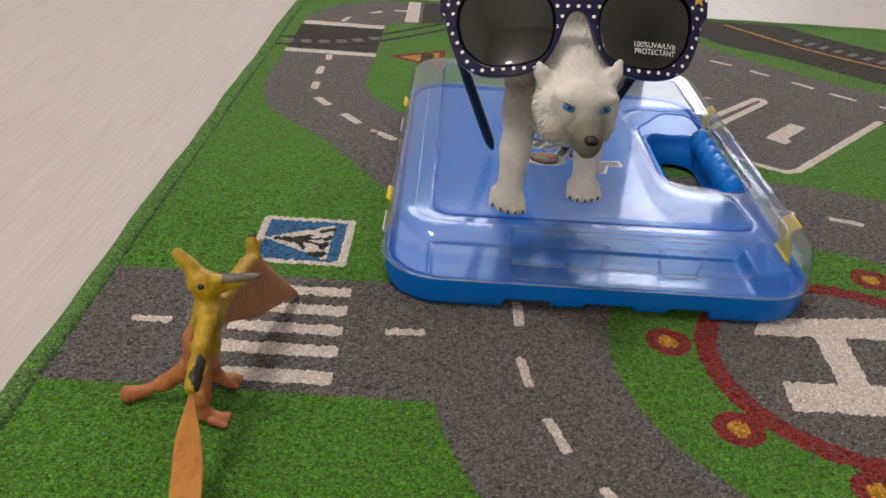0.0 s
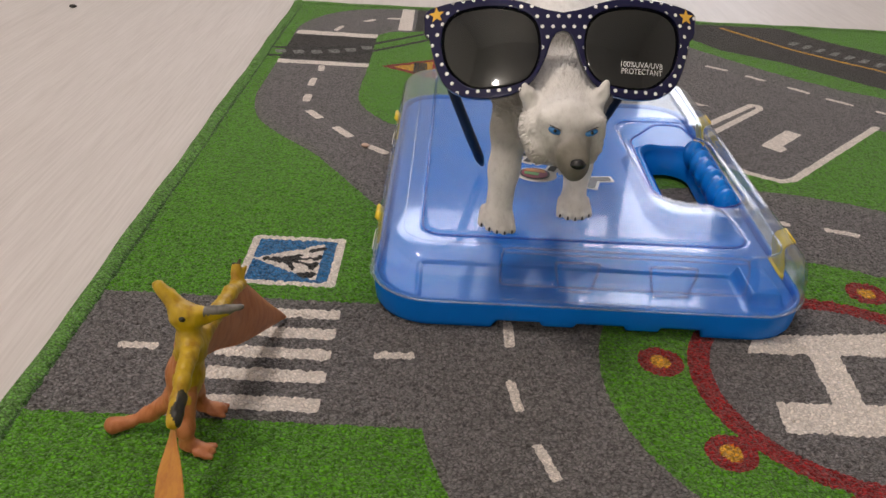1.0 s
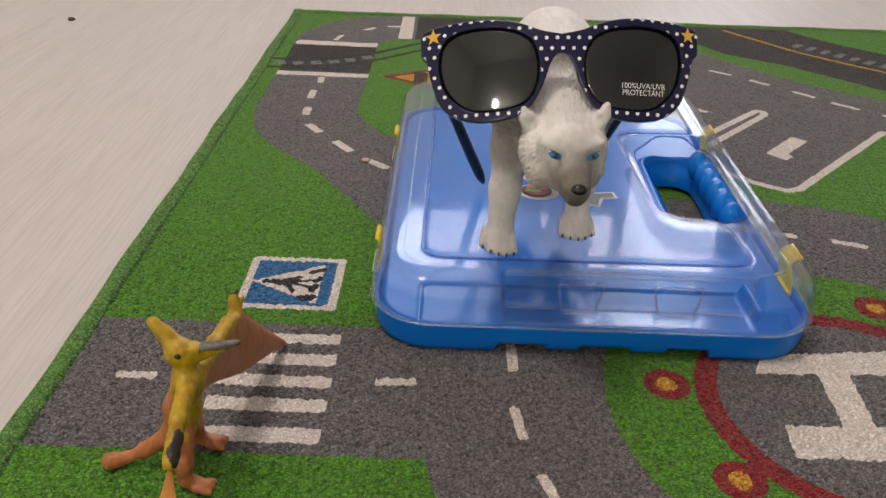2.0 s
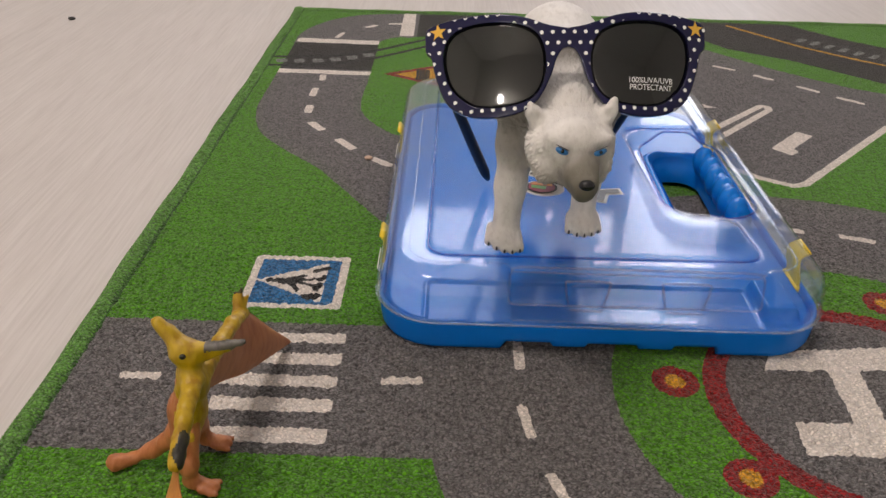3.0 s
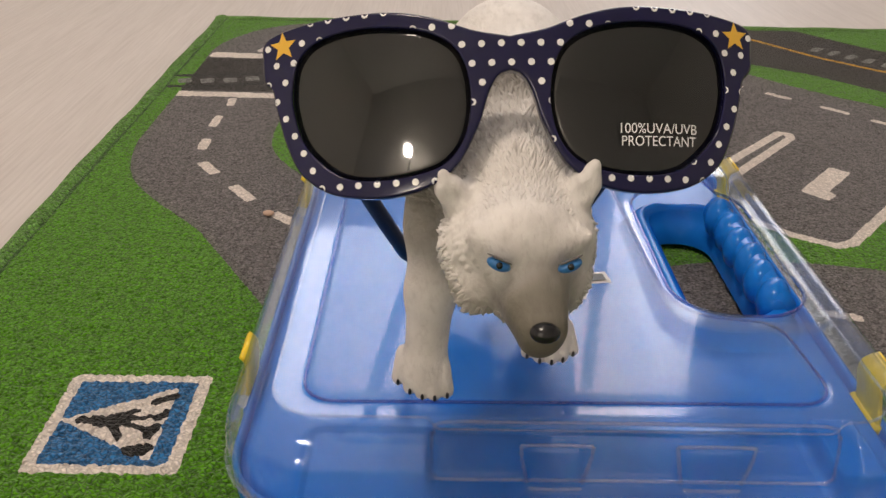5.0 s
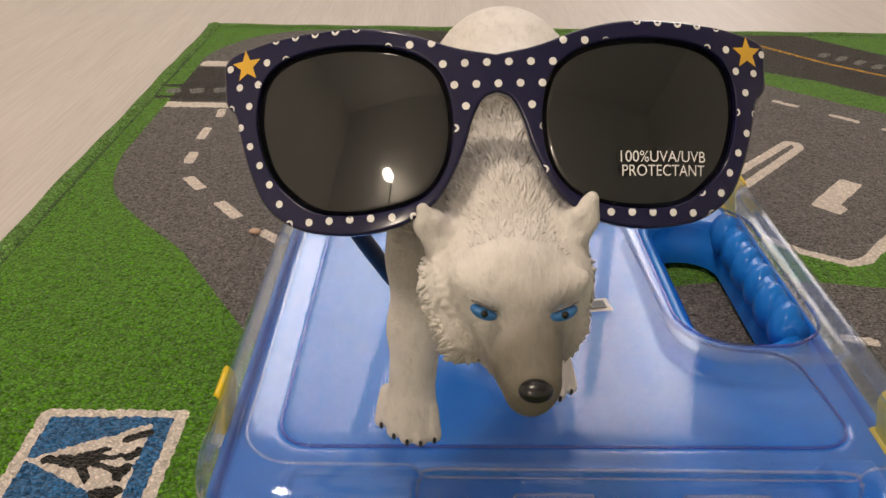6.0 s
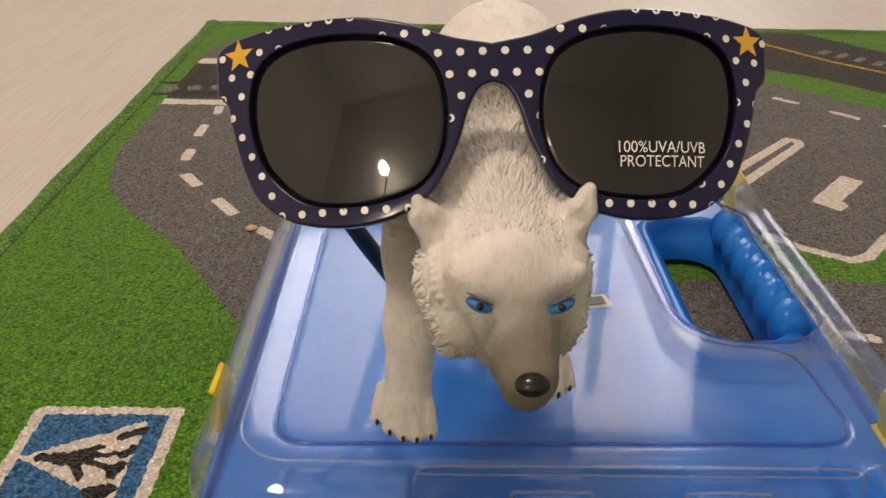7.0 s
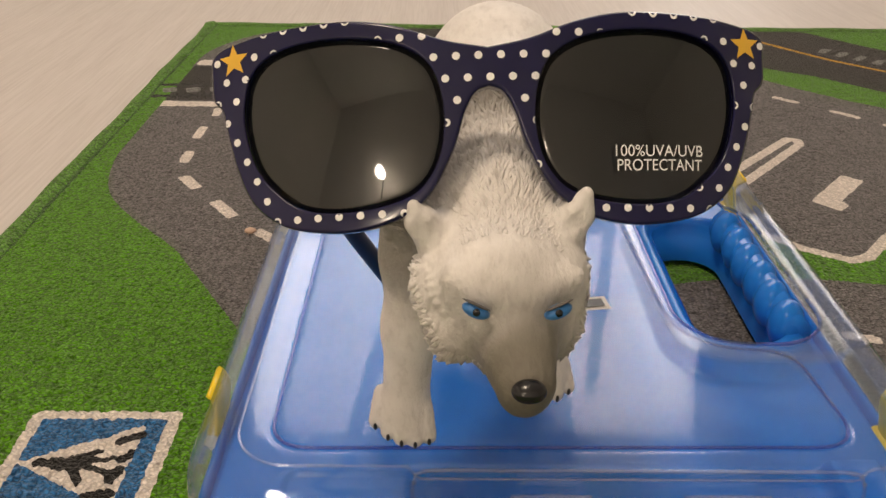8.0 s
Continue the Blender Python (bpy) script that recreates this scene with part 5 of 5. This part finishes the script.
def sunglasses():
    sg = empty("sunglasses", "navy polka-dot sunglasses with gold stars, hung on the toy wolf's neck", "sunglasses")
    half = catmull(FRONT_HALF, 150)
    outer = np.vstack([half, (half * (-1, 1))[-2:0:-1]])
    lens_r = inset(catmull(LENS_LINE, 110, True), -1.4)
    lens_l = lens_r * (-1, 1)
    bm = bmesh.new()

    def ring(line, backs, insets, outward):
        rows = []
        for b, i in zip(backs, insets):
            rows.append([bm.verts.new(p) for p in on_front(inset(line, i if not outward else -i), b)])
        for a, c in zip(rows[:-1], rows[1:]):
            for j in range(len(a)):
                k = (j + 1) % len(a)
                bm.faces.new([a[j], a[k], c[k], c[j]])
        return rows[0], rows[-1]
    loops = [ring(outer, (0.0, 0.12, 0.5, 3.4, 3.8), (0.75, 0.3, 0.0, 0.0, 0.5), False)]
    for l in (lens_r, lens_l):
        loops.append(ring(l, (0.0, 0.10, 0.5, 2.6, 3.8), (0.55, 0.22, 0.03, 0.0, 0.5), True))
    for side in (0, 1):
        edges = []
        for lp in loops:
            vs = lp[side]
            for j in range(len(vs)):
                e = bm.edges.get((vs[j], vs[(j + 1) % len(vs)]))
                edges.append(e)
        bmesh.ops.triangle_fill(bm, use_beauty=True, edges=edges)
    bmesh.ops.recalc_face_normals(bm, faces=bm.faces[:])
    frame_ob = part("front_frame", bm, NAVY, sg, "glossy navy plastic frame", True)
    md = frame_ob.modifiers.new("shade", "WEIGHTED_NORMAL")
    md.keep_sharp = False
    # lenses, slightly domed
    for sgn, line in ((1, lens_r), (-1, lens_l)):
        c = line.mean(0)
        rows, fs = [], []
        steps = [1.0, 0.92, 0.8, 0.6, 0.4, 0.2]
        n = len(line)
        for s in steps:
            rows.append(on_front(c + (line - c) * s, 1.3 - 1.2 * (1 - s * s)))
        v = np.vstack(rows + [on_front(c[None], 0.1)])
        for i in range(len(steps) - 1):
            for j in range(n):
                fs.append((i * n + j, i * n + (j + 1) % n, (i + 1) * n + (j + 1) % n, (i + 1) * n + j))
        k = (len(steps) - 1) * n
        fs += [(k + j, k + (j + 1) % n, len(v) - 1) for j in range(n)]
        lb = bmesh.new()
        lv = [lb.verts.new(p) for p in v]
        for q in fs:
            lb.faces.new([lv[i] for i in q])
        bmesh.ops.recalc_face_normals(lb, faces=lb.faces[:])
        lens = part("lens", lb, LENS, sg, "dark smoked lens", True)
        so = lens.modifiers.new("thickness", "SOLIDIFY")
        so.thickness = 0.0012
        if sgn == 1:
            lens_text(lens, c)
    # polka dots in staggered rows on the front's face
    inside = lambda p: (poly_sdf(p[:, 0], p[:, 1], outer) < 0.0) & (poly_sdf(p[:, 0], p[:, 1], lens_r) > -0.1) & (poly_sdf(p[:, 0], p[:, 1], lens_l) > -0.1)
    pts = []
    for r in range(-9, 5):
        for q in range(-16, 17):
            u = q * 4.39 + (2.195 if r % 2 else 0.0) + 0.3
            pts.append((u, 0.30 + r * 4.31 - 0.9 * (u / 52) ** 2))
    pts = np.array(pts)
    star_at = [(-52.8, 8.0), (53.6, 7.8)]
    far = np.min([np.hypot(*(pts - s).T) for s in star_at], 0) > 3.3
    pts = pts[inside(pts) & far]
    db = bmesh.new()
    for p in pts:
        a = np.linspace(0, 2 * np.pi, 16, endpoint=False)
        rim = p + 0.78 * np.stack([np.cos(a), np.sin(a)], 1)
        keep = (poly_sdf(rim[:, 0], rim[:, 1], outer) < 0.0) & (poly_sdf(rim[:, 0], rim[:, 1], lens_r) > 0.1) & (poly_sdf(rim[:, 0], rim[:, 1], lens_l) > 0.1)
        rim = rim[keep]
        if len(rim) < 4:
            continue
        fan = np.vstack([rim, rim.mean(0)])
        back = np.full(len(fan), -0.16)
        for l in (lens_r, lens_l):
            e = poly_sdf(fan[:, 0], fan[:, 1], l)
            back = np.maximum(back, np.interp(e, [0.1, 0.3, 0.6], [0.25, 0.02, -0.16]))
        e = -poly_sdf(fan[:, 0], fan[:, 1], outer)
        back = np.maximum(back, np.interp(e, [0.0, 0.3, 0.75], [0.36, 0.02, -0.16]))
        vs = [db.verts.new(x) for x in on_front(fan, back)]
        for k in range(len(rim)):
            if np.hypot(*(rim[k] - rim[(k + 1) % len(rim)])) < 1.2:
                db.faces.new([vs[-1], vs[k], vs[(k + 1) % len(rim)]])
    bmesh.ops.recalc_face_normals(db, faces=db.faces[:])
    tagged(part("polka_dots", db, DOT_WHITE, frame_ob, "small printed white dots"), kind="stuff")
    for sx, sy in star_at:
        st = bmesh.new()
        ring_pts = []
        for k in range(10):
            r = 3.5 if k % 2 == 0 else 1.5
            a = math.pi / 2 + k * math.pi / 5 + 0.05
            ring_pts.append((sx + r * math.cos(a), sy + r * math.sin(a)))
        mid = st.verts.new(on_front(np.array([(sx, sy)]), -0.16)[0])
        vs = [st.verts.new(p) for p in on_front(np.array(ring_pts), -0.10)]
        for k in range(10):
            st.faces.new([mid, vs[k], vs[(k + 1) % 10]])
        part("star", st, GOLD, frame_ob, "gold printed star")
    # temples: from the corner blocks back and down to the lid
    for sgn, tip in ((-1, (0.2035, 0.1730, 0.0462)), (1, (0.2560, 0.1790, 0.0462))):
        h = on_front(np.array([(sgn * 54.0, 4.6)]), 3.0)[0]
        h2 = on_front(np.array([(sgn * 54.6, 4.2)]), 8.0)[0]
        tip = np.array(tip)
        mid1 = h2 * 0.72 + tip * 0.28 + np.array((-0.0040 if sgn < 0 else -0.0005, 0.006, 0.0045))
        mid2 = h2 * 0.34 + tip * 0.66 + np.array((-0.0022 if sgn < 0 else -0.001, 0.003, 0.0020))
        line = catmull([h, h2, mid1, mid2, tip], 40)
        rad = np.interp(np.linspace(0, 1, 40), [0, 0.1, 0.45, 0.8, 0.95, 1.0], [3.0, 3.0, 2.6, 2.9, 2.8, 1.4]) / 1000
        part("temple", tube_bm(line, rad, sides=16, squash=(0.95, 1.15), up=(0, 1, 0.6)), TEMPLE_NAVY, sg, "dark navy plastic temple arm", True)
    return sg


def lens_text(lens, c):
    """White printed words on the lens."""
    for words, v0 in (("100%UVA/UVB", -15.75), ("PROTECTANT", -18.55)):
        cu = bpy.data.curves.new("words", "FONT")
        cu.body, cu.size = words, 1.0
        tmp = bpy.data.objects.new("words", cu)
        scene.collection.objects.link(tmp)
        me = bpy.data.meshes.new_from_object(tmp.evaluated_get(bpy.context.evaluated_depsgraph_get()))
        bpy.data.objects.remove(tmp)
        p = np.array([q.co for q in me.vertices])
        lo, hi = p.min(0), p.max(0)
        u0, u1 = (24.4, 42.9) if words[0] == "1" else (24.7, 42.7)
        uu = u0 + (p[:, 0] - lo[0]) / (hi[0] - lo[0]) * (u1 - u0)
        vv = v0 + (p[:, 1] - lo[1]) / (hi[1] - lo[1]) * 2.25
        uv = np.stack([uu, vv], 1)
        line = catmull(LENS_LINE, 110, True)
        e = -poly_sdf(uv[:, 0], uv[:, 1], line)
        flat = on_front(uv, np.interp(e, [0, 6, 14], [1.2, 0.2, -0.35]) - 0.9)
        for q, x in zip(me.vertices, flat):
            q.co = x
        me.materials.append(DOT_WHITE)
        ob = new("printed_text", me)
        ob.parent = lens
        tagged(ob, "small white printed words", kind="stuff")


sunglasses()


# ---- the toy pterosaur on the mat ----
def toy_pterosaur():
    xs, ys, zs = np.arange(44, 120, 0.75), np.arange(-60, 52, 0.8), np.arange(-1, 82, 0.75)
    P = np.meshgrid(xs.astype(np.float32), ys.astype(np.float32), zs.astype(np.float32), indexing="ij")
    D = capsule(P, (85, -10, 30), (90, -13, 48), 6.6, 5.6)
    D = smin(D, capsule(P, (83, -9, 22), (85, -10, 32), 6.0, 6.6), 4)
    D = smin(D, capsule(P, (90, -13, 46), (90, -15, 60), 4.8, 4.4), 4)
    D = smin(D, ellipsoid(P, (90, -15, 62), (6.4, 4.8, 4.8)), 3)
    D = smin(D, capsule(P, (88, -14.5, 63.5), (80.2, -12.5, 72.6), 3.9, 2.3), 2)
    D = smin(D, capsule(P, (93, -15, 63), (110.5, -14, 66.0), 2.7, 1.0), 2)
    D = smin(D, capsule(P, (92, -15, 59.5), (106, -14.5, 63.4), 2.8, 0.9), 1.5)
    # legs and feet, tail
    for a, b, c, d in (((85, -4, 22), (84, 3, 12), (85, 4, 4), (93.5, 3.5, 2.0)), ((85, -15, 22), (86, -20, 12), (86, -20, 4), (94.5, -21, 2.0))):
        D = smin(D, capsule(P, a, b, 5.0, 3.4), 3)
        D = smin(D, capsule(P, b, c, 3.4, 2.6), 2)
        D = smin(D, capsule(P, c, d, 2.8, 2.4), 2)
        for t in (-3.2, 0, 3.2):
            D = smin(D, capsule(P, (d[0] - 4, d[1] + t * 0.6, 2.4), (d[0] + 1.6, d[1] + t, 1.5), 1.8, 1.2), 0.7)
    D = smin(D, capsule(P, (80, -9, 18), (68, -8, 8), 5.0, 2.7), 4)
    D = smin(D, capsule(P, (68, -8, 8), (59, -9, 4.0), 2.7, 2.0), 3)
    D = smin(D, capsule(P, (59, -9, 3.6), (53.5, -11, 3.4), 2.6, 3.6), 2)
    # arms
    arms = [((93, -9, 50), (97, 20, 50), (97, 35, 45)), ((92, -19, 52), (93, -36, 48), (93, -48, 40))]
    for a, b, c in arms:
        D = smin(D, capsule(P, a, b, 3.8, 2.9), 3)
        D = smin(D, capsule(P, b, c, 2.9, 2.8), 2)
    for k, (dx, dz) in enumerate(((-1.5, 11), (1.0, 12.5), (3.2, 8.5))):
        D = smin(D, capsule(P, (96, 33, 46), (96.5 + dx, 35 + k, 44 + dz), 2.4, 0.8), 1.2)
    v, f = surface((xs, ys, zs), D)
    v = relax(v, f, 1, 0.4)
    n = normals(v, f)
    bumps = np.array([noise.noise(Vector(p * 0.22)) + 0.6 * noise.noise(Vector((p[0] * 0.9, p[1] * 0.9, p[2] * 0.25))) for p in v])
    v = v + n * (bumps * 0.5)[:, None]
    v[:, 2] = np.maximum(v[:, 2], 0.2)
    c = v[f].mean(1)
    wob = 1.6 * np.sin(c[:, 2] * 0.6) + 1.2 * np.sin(c[:, 1] * 0.9)
    index = np.where((c[:, 2] + wob * 1.2 < 26) | (c[:, 0] + wob < 83 + 0.0 * c[:, 2]) & (c[:, 2] < 58), 1, 0)
    index = np.where((c[:, 0] > 97) & (c[:, 2] > 56.5) & (np.abs(c[:, 1] + 14.5) < 6) & (c[:, 2] + 0.3 * wob > 63.6 - 0.02 * (c[:, 0] - 97)), 3, index)
    index = np.where((c[:, 1] < -40) & (c[:, 2] < 48) & (c[:, 0] + 0.5 * wob > 93.0), 2, index)
    index = np.where((c[:, 1] > 30) & (c[:, 2] > 55.0), 2, index)
    V, F, M = [v], [f], [index]

    def add(bv, bf, mat):
        F.append(np.asarray(bf) + sum(len(a) for a in V))
        V.append(np.asarray(bv))
        M.append(np.full(len(bf), mat, np.int32))
    # wing skins: from the arm down to the tip on the mat, thick at the bones and thin between
    def wing(lead, trail, bow, skin, edge=1.1):
        lead, trail = catmull(lead, 34), catmull(trail, 34)
        k = np.linspace(0, 1, 16)
        grid = lead[:, None] * (1 - k)[None, :, None] + trail[:, None] * k[None, :, None]
        grid[..., 0] += bow * np.sin(np.pi * k)[None] * np.sin(np.pi * np.linspace(0, 1, 34))[:, None]
        du, dv = np.gradient(grid, axis=0), np.gradient(grid, axis=1)
        nr = np.cross(du, dv)
        nr /= np.linalg.norm(nr, axis=2)[..., None] + 1e-9
        th = (0.06 + (0.70 + edge * np.exp(-(k / 0.25) ** 2)) * np.sin(np.pi * np.clip(k, 0.0, 1.0)) ** 0.6)[None, :, None]
        a, b = (grid + nr * th).reshape(-1, 3), (grid - nr * th).reshape(-1, 3)
        i = np.arange(34 * 16).reshape(34, 16)
        q = np.stack([i[:-1, :-1], i[:-1, 1:], i[1:, 1:], i[1:, :-1]], -1).reshape(-1, 4)
        m = 34 * 16
        rim = np.concatenate([i[0], i[1:, -1], i[-1, -2::-1], i[-2:0:-1, 0]])
        r = np.stack([rim, np.roll(rim, -1), np.roll(rim, -1) + m, rim + m], 1)
        add(np.vstack([a, b]), np.vstack([q, q[:, ::-1] + m, r]), skin)
    wing([(95, 0, 52), (97, 20, 50), (97.5, 36, 46), (102, 56, 24), (107, 76, 1.5)], [(88, -2, 32), (91, 14, 25), (95, 34, 14), (100, 55, 6), (106.6, 75, 0.8)], 4, 1)
    wing([(92, -22, 51), (92.5, -38, 47), (93.5, -49, 38), (98, -60, 30), (101, -70, 22), (103, -85, 12), (104, -98, 1.5)], [(88, -26, 40), (89, -38, 37), (90, -46, 32), (88, -56, 24), (88.5, -66, 15), (91, -78, 8), (103, -97, 0.8)], 1, 4, 0.3)
    for y in (-20.2, -9.6):
        add(*blob((90.0, y + 0.3 * (1 if y < -15 else -1), 63.2), (1.3, 0.8, 1.1), seg=10, rings=6), 2)
    V, F, M = np.vstack(V) / 1000, np.vstack(F), np.concatenate(M)
    return tagged(mesh_ob("toy_pterosaur", V, F, [PT_YELLOW, PT_BROWN, PT_DARK, PT_GREY, PT_OCHRE], M), "yellow and orange-brown rubber pterosaur toy standing on the mat", "toy animal")


toy_pterosaur()


# ---- crumbs ----
def crumb(x, y, z, r, mat, label):
    v, f = blob((0, 0, 0), (r, r * 0.7, r * 0.5), seg=10, rings=7)
    v = v * (1 + 0.25 * np.array([noise.noise(Vector(p) * (2.2 / r)) for p in v])[:, None])
    ob = mesh_ob("crumb", v, f, [mat])
    ob.location = (x, y, z + r * 0.4)
    return tagged(ob, label, "crumb")


crumb(-0.234, 0.664, FZ, 0.0040, CLAW_BLACK, "small dark crumb lying on the laminate floor")
crumb(0.1245, 0.299, 0.0003, 0.0030, CRUMB_BEIGE, "small pale beige crumb lying on the mat")
